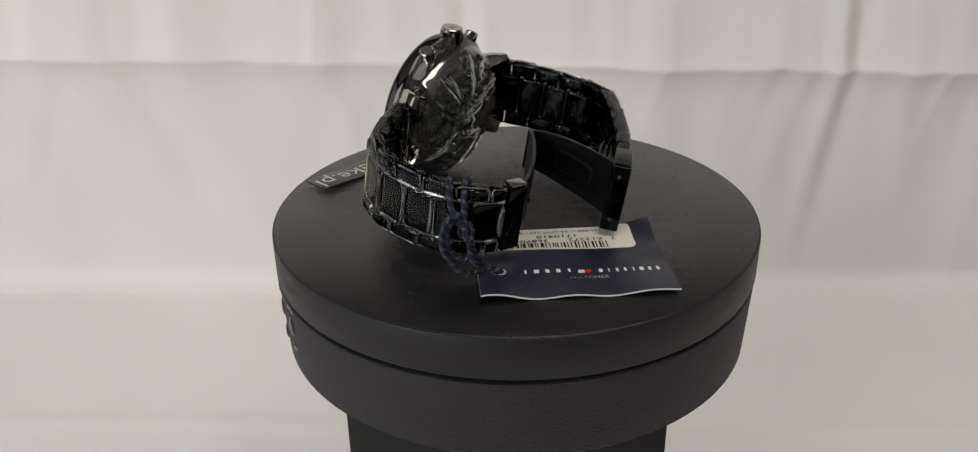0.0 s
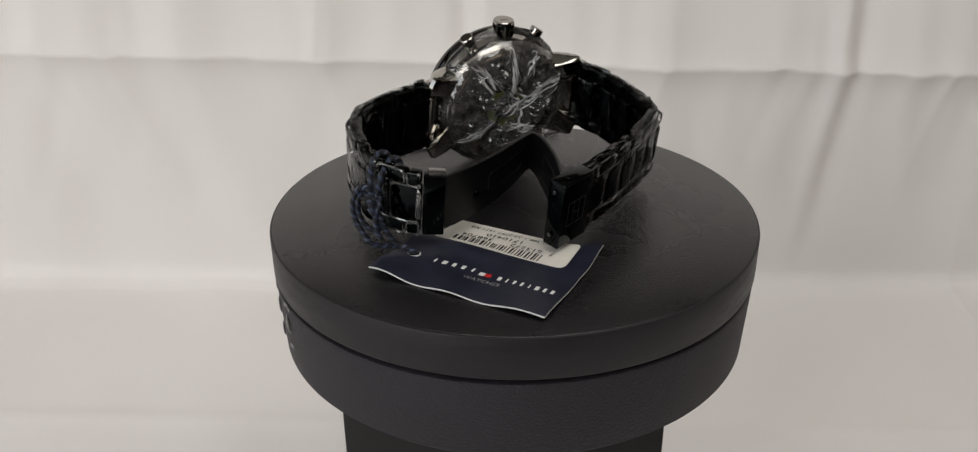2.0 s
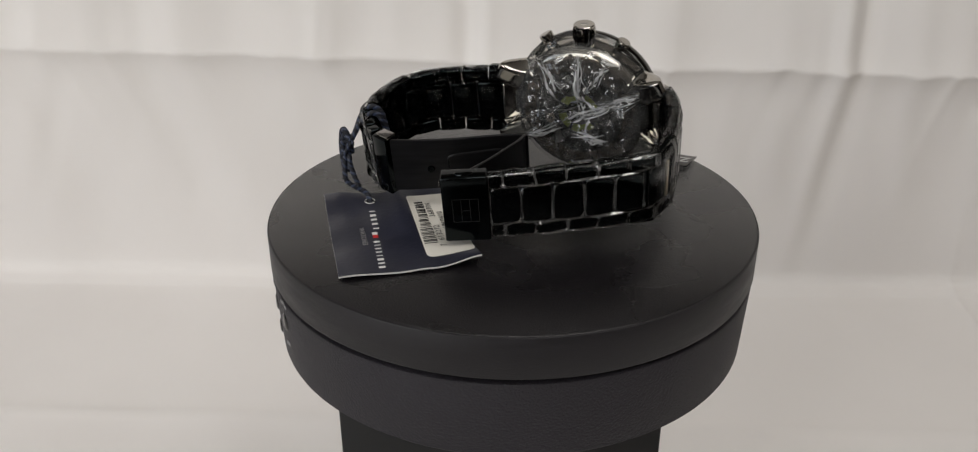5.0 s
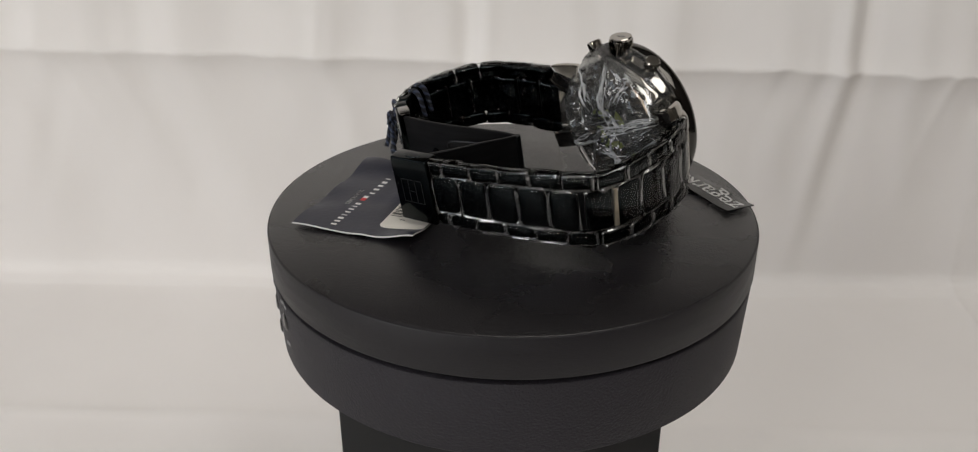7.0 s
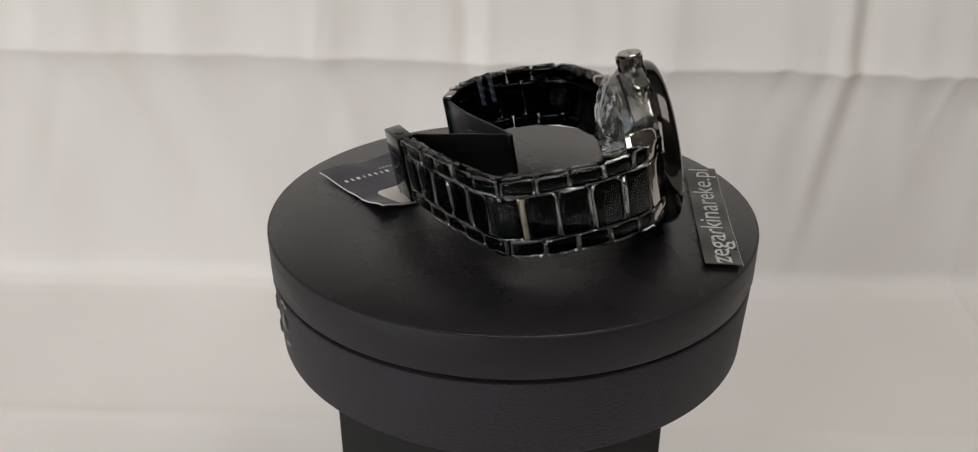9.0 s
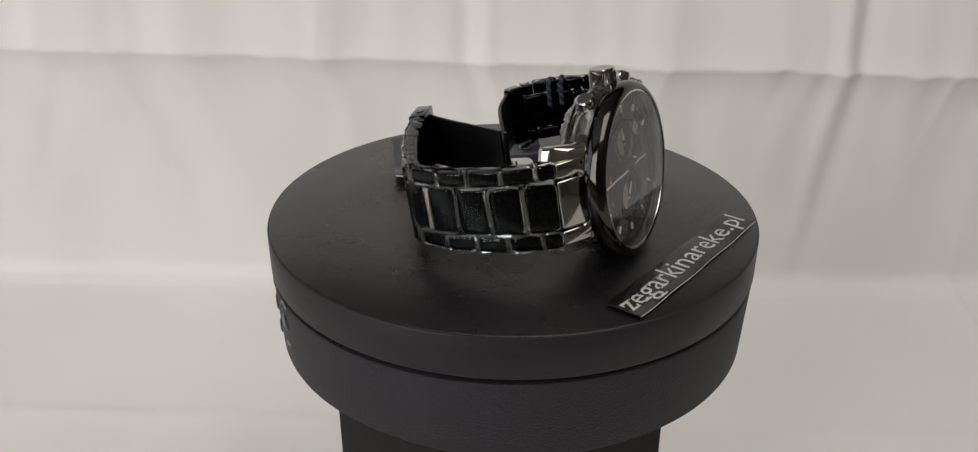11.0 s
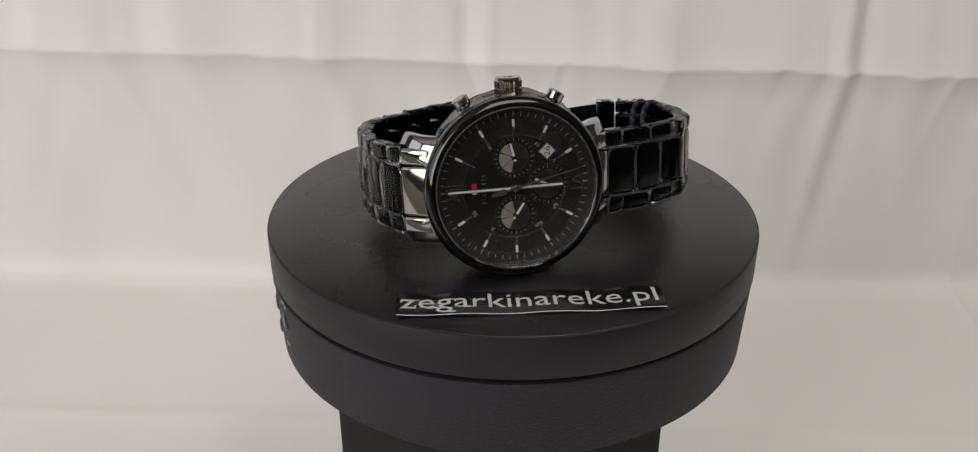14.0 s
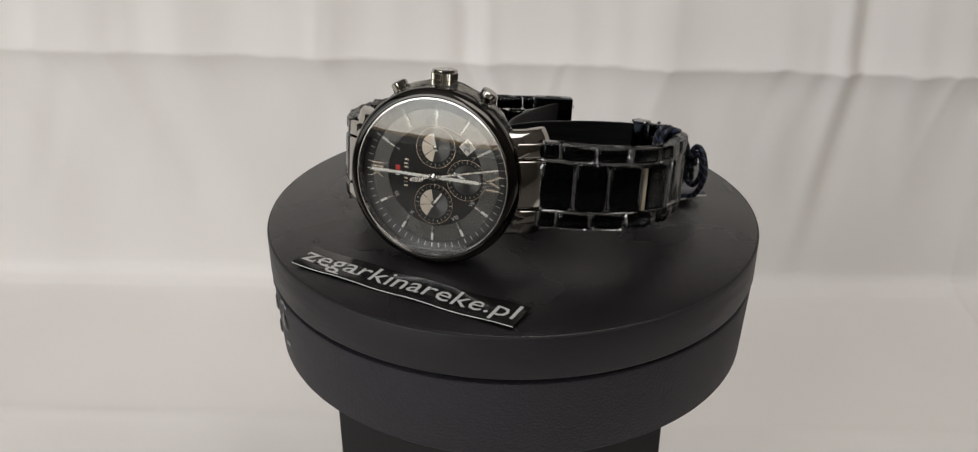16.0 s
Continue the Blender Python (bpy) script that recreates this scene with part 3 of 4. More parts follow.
def case():
    part("case_body", case_shell(), CASE_STEEL, WATCH, "polished gunmetal case with flared lugs")
    g = [(20.6, -2.2), (21.5, -1.9), (22.05, -1.0), (22.2, 0.2), (22.15, 1.4), (21.85, 2.3), (21.2, 3.0), (20.4, 3.35), (19.95, 3.3), (19.7, 3.0)]
    part("bezel", lathe([(r * MM, z * MM) for r, z in g], 128), BEZEL, WATCH, "glossy black bezel", m=FACE)
    g = [(19.8, 3.1), (19.5, 3.15), (19.35, 2.8), (19.3, 1.2), (19.15, 0.05)]
    part("inner_ring", lathe([(r * MM, z * MM) for r, z in g], 128), SILVER, WATCH, "thin bright inner ring", m=FACE)
    ob = part("crystal", lathe([(0, 3.5 * MM), (8 * MM, 3.43 * MM), (14 * MM, 3.27 * MM), (19.5 * MM, 3.0 * MM)], 96), CRYSTAL, WATCH, "domed clear crystal", m=FACE)
    ob.visible_shadow = False
    # the end links between the lugs
    for end in (1, -1):
        base = pose(end * 22.4 * MM, -5.0 * MM, 0, 0, 0, -34 * end)
        part("end_link", link_mesh(7.8, 3.6, 12.2, 0.5), CASE_STEEL, WATCH, "polished end link", m=base)
        for side in (1, -1):
            part("end_link", link_mesh(7.8, 3.4, 4.0, 0.4), CASE_STEEL, WATCH, "polished end link", m=base @ pose(0, 0, side * 8.4 * MM))
    # case back
    part("back_ring", lathe([(r * MM, z * MM) for r, z in [(13.4, -8.95), (13.6, -9.25), (17.4, -9.25), (17.9, -8.8)]], 96), BACK_RING, WATCH, "steel back ring with engraved writing", m=FACE)
    part("back_glass", lathe([(0, -9.15 * MM), (13.5 * MM, -9.1 * MM)], 64), DIAL_RING, WATCH, "dark back plate", m=FACE)
    bars = bmesh.new()
    for k in range(34):
        if k % 9 == 8:
            continue
        a = 2 * math.pi * k / 34
        rounded_box(0.5 * MM, 1.3 * MM, 0.08 * MM, at=(0, 0, 0), bm=bars)
        for v in bars.verts[-8:]:
            v.co = Matrix.Rotation(a, 3, "Z") @ (v.co + Vector((0, 15.6 * MM, -9.29 * MM)))
    part("engraving", bars, ETCH, WATCH, "ring of engraved marks", m=FACE, smooth=False)
    for a0, a1 in ((130, 205), (212, 262), (300, 350), (20, 70)):
        arc = [(r * math.cos(radians(a)) * MM, r * math.sin(radians(a)) * MM) for r, aa in ((6.4, range(a0, a1 + 1, 6)), (4.0, range(a1, a0 - 1, -6))) for a in aa]
        part("movement_plate", prism(arc, -9.3 * MM, -9.2 * MM), GREEN, WATCH, "olive green printed ring behind the back glass", m=FACE)
    for x, y, r, mat in ((7.6, -3.0, 2.6, SILVER_DARK), (-7.4, 2.0, 2.2, GOLD), (1.0, 8.6, 1.9, SILVER_DARK), (0.0, 0.0, 2.4, SILVER_DARK), (-3.0, -9.0, 1.5, GOLD)):
        part("movement_wheel", lathe([(r * 0.45 * MM, -9.2 * MM), (r * 0.5 * MM, -9.32 * MM), (r * MM, -9.32 * MM), (r * 1.04 * MM, -9.2 * MM)], 28), mat, WATCH, "bright round movement part", m=FACE @ pose(x * MM, y * MM, 0))


def crown_and_pushers():
    teeth = 36
    outline = [((3.15 + (0.14 if k % 2 else -0.1)) * math.cos(math.pi * k / teeth) * MM, (3.15 + (0.14 if k % 2 else -0.1)) * math.sin(math.pi * k / teeth) * MM) for k in range(2 * teeth)]
    at = pose(0, -3.6 * MM, 0)
    part("crown", prism(outline, 21.4 * MM, 23.4 * MM), CASE_STEEL, WATCH, "knurled gunmetal crown", m=at, smooth=False)
    part("crown", prism(outline, 23.6 * MM, 25.1 * MM), CASE_STEEL, WATCH, "knurled gunmetal crown", m=at, smooth=False)
    part("crown_cap", lathe([(0, 26.0 * MM), (2.85 * MM, 26.0 * MM), (3.12 * MM, 25.75 * MM), (3.12 * MM, 25.1 * MM), (2.9 * MM, 23.3 * MM), (2.2 * MM, 21.6 * MM), (2.2 * MM, 19.5 * MM)], 40), CASE_STEEL, WATCH, m=at)
    part("crown_mark", rounded_box(2.0 * MM, 1.0 * MM, 0.1 * MM, at=(0, 0, 26.02 * MM)), SILVER_DARK, WATCH, m=at, smooth=False)
    for a in (-29, 29):
        m = pose(0, -3.4 * MM, 0, 0, a, 0)
        part("pusher", lathe([(1.3 * MM, 19.5 * MM), (1.3 * MM, 22.3 * MM), (2.0 * MM, 22.4 * MM), (2.1 * MM, 22.7 * MM), (2.1 * MM, 24.6 * MM), (1.8 * MM, 24.9 * MM), (0, 24.95 * MM)], 28), CASE_STEEL, WATCH, "round gunmetal push button", m=m)
        part("pusher_collar", lathe([(1.75 * MM, 20.0 * MM), (1.75 * MM, 21.6 * MM), (1.3 * MM, 21.8 * MM)], 28), CASE_STEEL, WATCH, m=m)


def clock(hour_angle, r, z=0.0, turn=0.0):
    """A place on the dial, with y pointing out from the centre; in the space of FACE."""
    return pose(0, 0, 0, 0, 0, -hour_angle) @ pose(0, r * MM, z * MM, 0, 0, turn)


def dial():
    dl = part("dial", lathe([(0, 0.1 * MM), (13.9 * MM, 0.1 * MM)], 96), DIAL, WATCH, "black dial with chronograph counters", m=FACE)
    part("outer_ring", lathe([(12.6 * MM, 0.1 * MM), (12.7 * MM, 0.2 * MM), (16.7 * MM, 0.24 * MM)], 120), DIAL_RING, dl, "dark grey grained ring")
    part("chapter_ring", lathe([(16.7 * MM, 0.24 * MM), (16.8 * MM, 0.34 * MM), (18.9 * MM, 0.6 * MM), (19.2 * MM, 0.8 * MM)], 120), CHAPTER, dl, "black sloped minute ring")
    part("ring_edge", lathe([(12.5 * MM, 0.16 * MM), (12.6 * MM, 0.23 * MM), (12.7 * MM, 0.2 * MM)], 120), SILVER_DARK, dl)
    for h in range(12):
        if h in (0, 6):
            continue
        part("hour_marker", prism([(-0.22 * MM, -2.0 * MM), (0.22 * MM, -2.0 * MM), (0.26 * MM, 0.1 * MM), (-0.26 * MM, 0.1 * MM)], 0.2 * MM, 0.62 * MM, 0.08 * MM, 1), SILVER, dl, "polished steel bar", m=clock(30 * h, 14.6))
        part("hour_marker", prism([(-0.27 * MM, 0.1 * MM), (0.27 * MM, 0.1 * MM), (0.3 * MM, 1.9 * MM), (-0.3 * MM, 1.9 * MM)], 0.2 * MM, 0.62 * MM, 0.08 * MM, 1), LUME, dl, "white tipped bar", m=clock(30 * h, 14.6))
    for a, words in ((0, "XII"), (180, "VI")):
        lettering(words, 4.9 * MM, NUMERAL, dl, clock(a, 15.2, 0.5), 0.35 * MM, 4.0 * MM, "numeral")
    for h, words in ((1, "I"), (2, "II"), (4, "IV"), (5, "V"), (7, "VII"), (8, "VIII"), (10, "X"), (11, "XI")):
        lettering(words, 1.5 * MM, PALE, dl, clock(30 * h, 11.6, 0.16, 0 if h in (10, 11, 1, 2) else 180), 0.03 * MM, None, "numeral")
    ticks = bmesh.new()
    for k in range(60):
        b = rounded_box((0.13 if k % 5 else 0.22) * MM, 1.1 * MM, 0.06 * MM)
        join(ticks, b, clock(6 * k, 17.7, 0.48) @ pose(0, 0, 0, 7, 0, 0))
    part("minute_track", ticks, PALE, dl, "fine pale minute ticks", smooth=False)
    # date window at half past four
    part("date_frame", rounded_box(3.3 * MM, 3.3 * MM, 0.3 * MM, 0.1 * MM, 1), SILVER, dl, m=clock(135, 11.6, 0.2))
    part("date_disc", rounded_box(2.7 * MM, 2.7 * MM, 0.1 * MM), DATE, dl, "pale date window", m=clock(135, 11.6, 0.34), smooth=False)
    lettering("26", 2.1 * MM, INK, dl, clock(135, 11.6, 0.42) @ pose(0, 0, 0, 0, 0, 45 + 90), 0.03 * MM, 2.3 * MM, "date_number")
    # brand mark: a small red and white flag and a row of plain bars
    part("flag", rounded_box(1.5 * MM, 1.2 * MM, 0.12 * MM), RED, dl, "small red enamel flag", m=pose(0.85 * MM, 10.0 * MM, 0.2 * MM), smooth=False)
    part("flag", rounded_box(1.0 * MM, 1.2 * MM, 0.12 * MM), WHITE, dl, "small white enamel flag", m=pose(-0.45 * MM, 10.0 * MM, 0.2 * MM), smooth=False)
    for k in range(8):
        part("mark_bar", rounded_box((0.5, 0.18, 0.4, 0.4, 0.18, 0.55, 0.45, 0.5)[k] * MM, 1.1 * MM, 0.12 * MM), NUMERAL, dl, m=pose((k - 3.5) * 0.95 * MM, 7.7 * MM, 0.2 * MM), smooth=False)
    counters(dl)
    pointers(dl)


def counters(dl):
    for name, x, y in (("three", 7.2, 0), ("nine", -7.1, 0), ("six", 0, -8.3)):
        at = pose(x * MM, y * MM, 0)
        sub = part("counter", lathe([(0, 0.14 * MM), (4.9 * MM, 0.14 * MM)], 64), DIAL, dl, "small chronograph counter", m=at)
        part("counter_rim", lathe([(4.95 * MM, 0.14 * MM), (5.02 * MM, 0.4 * MM), (5.14 * MM, 0.4 * MM), (5.2 * MM, 0.12 * MM)], 64), GOLD, sub, "thin pale gold rim")
        part("spun_disc", lathe([(0, 0.17 * MM), (3.7 * MM, 0.15 * MM)], 64), SPUN, sub, "dark spun centre")
        t = bmesh.new()
        for k in range(24):
            join(t, rounded_box(0.1 * MM, (0.5 if k % 6 else 0.9) * MM, 0.05 * MM), clock(15 * k, 4.45, 0.18))
        part("counter_ticks", t, PALE, sub, smooth=False)
        if name != "six":
            # cut-out fans of pale metal toward twelve
            for a0, a1 in ((-62, -12), (-8, 34), (38, 78)) if name == "nine" else ((-78, -40), (-36, 20), (26, 66)):
                pts = [(r * math.sin(radians(a)) * MM, r * math.cos(radians(a)) * MM) for r, a in [(0.8, a0), (3.7, a0), (3.7, (2 * a0 + a1) / 3), (3.7, (a0 + 2 * a1) / 3), (3.7, a1), (0.8, a1)]]
                part("inlay", prism(pts, 0.18 * MM, 0.26 * MM), SUBWHITE, sub, "champagne metal inlay", smooth=False)
        angle, ln = {"three": (75, 3.6), "nine": (125, 3.6), "six": (25, 3.6)}[name]
        part("counter_hand", prism([(-0.3 * MM, -0.9 * MM), (0.3 * MM, -0.9 * MM), (0.22 * MM, ln * MM), (-0.22 * MM, ln * MM)], 0.42 * MM, 0.55 * MM), LUME, sub, "white counter hand", m=pose(0, 0, 0, 0, 0, -angle), smooth=False)
        part("counter_hub", lathe([(0, 0.65 * MM), (0.45 * MM, 0.62 * MM), (0.55 * MM, 0.2 * MM)], 20), SILVER_DARK, sub)


def pointers(dl):
    def blade(ln, wide, start, z, name, angle, tip):
        h = part(name, prism([(-wide * 0.5 * MM, start * MM), (wide * 0.5 * MM, start * MM), (wide * 0.45 * MM, (ln - tip) * MM), (0, ln * MM), (-wide * 0.45 * MM, (ln - tip) * MM)], z * MM, (z + 0.2) * MM), SILVER, dl, "polished steel hand", m=pose(0, 0, 0, 0, 0, -angle), smooth=False)
        part("lume", prism([(-wide * 0.24 * MM, (start + 2.6) * MM), (wide * 0.24 * MM, (start + 2.6) * MM), (wide * 0.22 * MM, (ln - 0.9) * MM), (-wide * 0.22 * MM, (ln - 0.9) * MM)], (z + 0.2) * MM, (z + 0.26) * MM), LUME, h, "white lume strip", smooth=False)
    blade(17.4, 0.95, -1.2, 1.15, "minute_hand", 0.5, 0.8)
    blade(12.6, 1.1, -1.2, 0.85, "hour_hand", 180.5, 0.8)
    pts = [(-0.2, 17.2), (-0.24, 0), (-0.25, -2.2), (-0.8, -3.2), (-0.45, -6.0), (0, -6.4), (0.45, -6.0), (0.8, -3.2), (0.25, -2.2), (0.24, 0), (0.2, 17.2)]
    part("second_hand", prism([(x * MM, y * MM) for x, y in pts], 1.5 * MM, 1.62 * MM), SILVER, dl, "thin steel centre second hand", m=pose(0, 0, 0, 0, 0, -167), smooth=False)
    part("hand_hub", lathe([(0, 1.95 * MM), (0.5 * MM, 1.9 * MM), (0.95 * MM, 1.7 * MM), (1.0 * MM, 0.6 * MM)], 28), SILVER, dl)


case()
crown_and_pushers()
dial()


def rumple(x, y):
    """Folds of crumpled film: sharp ridges at three sizes, run across one another."""
    h = 0.0
    for f, a, g, z in ((0.09, 2.0, 0.5, 1.0), (0.2, 1.7, -0.6, 4.0), (0.4, 0.55, 1.2, 9.0)):
        c, e = math.cos(g), math.sin(g)
        h += a * (1 - 2.4 * abs(noise.noise(Vector(((x * c + y * e) * f, (y * c - x * e) * f * 1.9, z)))))
    return h


def case_film():
    """Crumpled clear film gathered over the case back and drawn round the case."""
    bm = bmesh.new()
    n, rings = 120, []
    for i in range(49):
        r = 0.3 + 20.5 * i / 48
        ring = []
        for k in range(n):
            a = 2 * math.pi * (k + 0.5 * (i % 2)) / n
            x, y = r * math.cos(a), r * math.sin(a)
            swell = max(0.0, 1 - (r / 20.6) ** 4)
            z = -9.6 - swell * max(0.0, rumple(x, y)) + max(0, r - 19.0) * 1.0
            ring.append(bm.verts.new((x * MM, y * MM, min(z, -9.45 + max(0, r - 18.8) * 1.2) * MM)))
        rings.append(ring)
    for a, b in zip(rings, rings[1:]):
        for k in range(n):
            bm.faces.new([a[k], a[(k + 1) % n], b[(k + 1) % n], b[k]])
    bmesh.ops.triangulate(bm, faces=bm.faces[:])
    me = mesh_of("back_film", bm, FILM_CRISP, True, 30)
    part("back_film", me, FILM_CRISP, WATCH, "crumpled clear film over the case back", m=FACE)
    bm = bmesh.new()
    rings = []
    n = 160
    for i in range(9):
        z = -8.0 + i * 0.9
        ring = []
        for k in range(n):
            a = 2 * math.pi * k / n
            # the film stands off between the crown and the push buttons
            up = math.cos(a)
            tent = 2.2 * max(0, up) ** 1.3
            r = (21.1 if z > -5 else 21.1 + (z + 5) * 0.6) + tent * math.exp(-((z + 3.4) / 2.2) ** 2) + 0.3 * noise.noise(Vector((a * 9, z * 0.5, 3.0))) + 0.25
            ring.append(bm.verts.new((r * math.cos(a) * MM, r * math.sin(a) * MM, z * MM)))
        rings.append(ring)
    for a, b in zip(rings, rings[1:]):
        for k in range(n):
            bm.faces.new([a[k], a[(k + 1) % n], b[(k + 1) % n], b[k]])
    part("side_film", bm, FILM_THIN, WATCH, "clear film drawn round the case", m=FACE)
    # gathers drawn tight from the middle of the back to the lugs, the crown and the lower edge
    rnd = random.Random(5)
    runs = (((-5, -2), (20, 9), 24, 1.3), ((0, 2), (1, 19), 18, 1.3), ((-4, -4), (-18, -10), 18, 1.4), ((-1, -6), (10, -8), 14, 1.5), ((3, 5), (9, 17), 8, 1.2), ((-3, 6), (-12, 15), 9, 1.4), ((0, 0), (3, 2), 18, 3.0))
    for (xa, za), (xb, zb), count, spread in runs:
        for k in range(count):
            f0, f1 = sorted((rnd.uniform(0, 1), rnd.uniform(0, 1)))
            f1 = min(1, f1 + 0.25)
            x0, z0 = xa + (xb - xa) * f0 + rnd.gauss(0, spread), za + (zb - za) * f0 + rnd.gauss(0, spread)
            x1, z1 = xa + (xb - xa) * f1 + rnd.gauss(0, spread * 0.6), za + (zb - za) * f1 + rnd.gauss(0, spread * 0.6)
            pts = []
            for j in range(5):
                u = j / 4
                x, z = x0 + (x1 - x0) * u + rnd.gauss(0, 0.22), z0 + (z1 - z0) * u + rnd.gauss(0, 0.22)
                r = math.hypot(x, z)
                if r > 19.5:
                    x, z, r = x * 19.5 / r, z * 19.5 / r, 19.5
                pts.append(Vector((z, x, -9.7 - max(0.0, 1 - (r / 20.6) ** 4) * max(0.0, rumple(z, x)) - 0.15 + max(0, r - 18.8))))
            seed = rnd.uniform(0, 50)
            rad = lambda t, seed=seed: max(0.1, (math.sin(math.pi * min(1, max(0, t))) ** 0.6) * (0.8 + 1.5 * noise.noise(Vector((t * 5, seed, 0)))))
            part("film_gather", tube([q * MM for q in spline(pts, 6)], rnd.choice((0.05, 0.07, 0.09, 0.12, 0.2, 0.4)) * MM, 5, False, rad), FILM_GATHER, WATCH, m=FACE)


case_film()


def ribbon(points, widths, thick, start=0.0, end=0.0):
    """A bent metal strip on edge through the points, with a height for each."""
    bm = bmesh.new()
    rings = []
    n = len(points)
    for k, p in enumerate(points):
        a, b = points[max(0, k - 1)], points[min(n - 1, k + 1)]
        d = Vector((b[0] - a[0], b[1] - a[1])).normalized()
        nx, ny = -d.y * thick / 2, d.x * thick / 2
        h = widths(k / (n - 1)) / 2
        z = start + (end - start) * k / (n - 1)
        e = 0.15
        rings.append([bm.verts.new(Vector(q) * MM) for q in ((p[0] + nx, p[1] + ny, z - h + e), (p[0] + nx, p[1] + ny, z + h - e), (p[0] + nx * 0.4, p[1] + ny * 0.4, z + h), (p[0] - nx * 0.4, p[1] - ny * 0.4, z + h), (p[0] - nx, p[1] - ny, z + h - e), (p[0] - nx, p[1] - ny, z - h + e), (p[0] - nx * 0.4, p[1] - ny * 0.4, z - h), (p[0] + nx * 0.4, p[1] + ny * 0.4, z - h))])
    for a, b in zip(rings, rings[1:]):
        for j in range(8):
            bm.faces.new([a[j], a[(j + 1) % 8], b[(j + 1) % 8], b[j]])
    bm.faces.new(rings[0][::-1])
    bm.faces.new(rings[-1])
    return bm


HINGE = (-6.5, -37.6)
BLADE_12 = [(-15.2, -69.5), (-12.2, -64), (-9.2, -56), (-7.2, -48), (-6.2, -42), HINGE]
BLADE_6 = [(-40.0, -53.6), (-33, -51.6), (-24, -48.0), (-15, -43.0), (-10, -39.8), HINGE]


def slot(path, s0, s1, half, side, wide=0.7, up=0.0):
    """A raised rounded outline pressed into a blade."""
    line = [tuple(p)[:2] for p in path]
    total = length(line)
    pts = []
    for k in range(40):
        q = 2 * math.pi * k / 40
        cx, sx = math.cos(q), math.sin(q)
        u = (s0 + s1) / 2 + (s1 - s0) / 2 * math.copysign(abs(cx) ** 0.35, cx)
        z = up + half * math.copysign(abs(sx) ** 0.5, sx)
        p = along(line, u * total)
        d = (along(line, min(1, u + 0.02) * total) - along(line, max(0, u - 0.02) * total)).normalized()
        pts.append(Vector(((p.x - d.y * side) * MM, (p.y + d.x * side) * MM, z * MM)))
    return tube(pts, wide * MM * 0.5, 6, True)


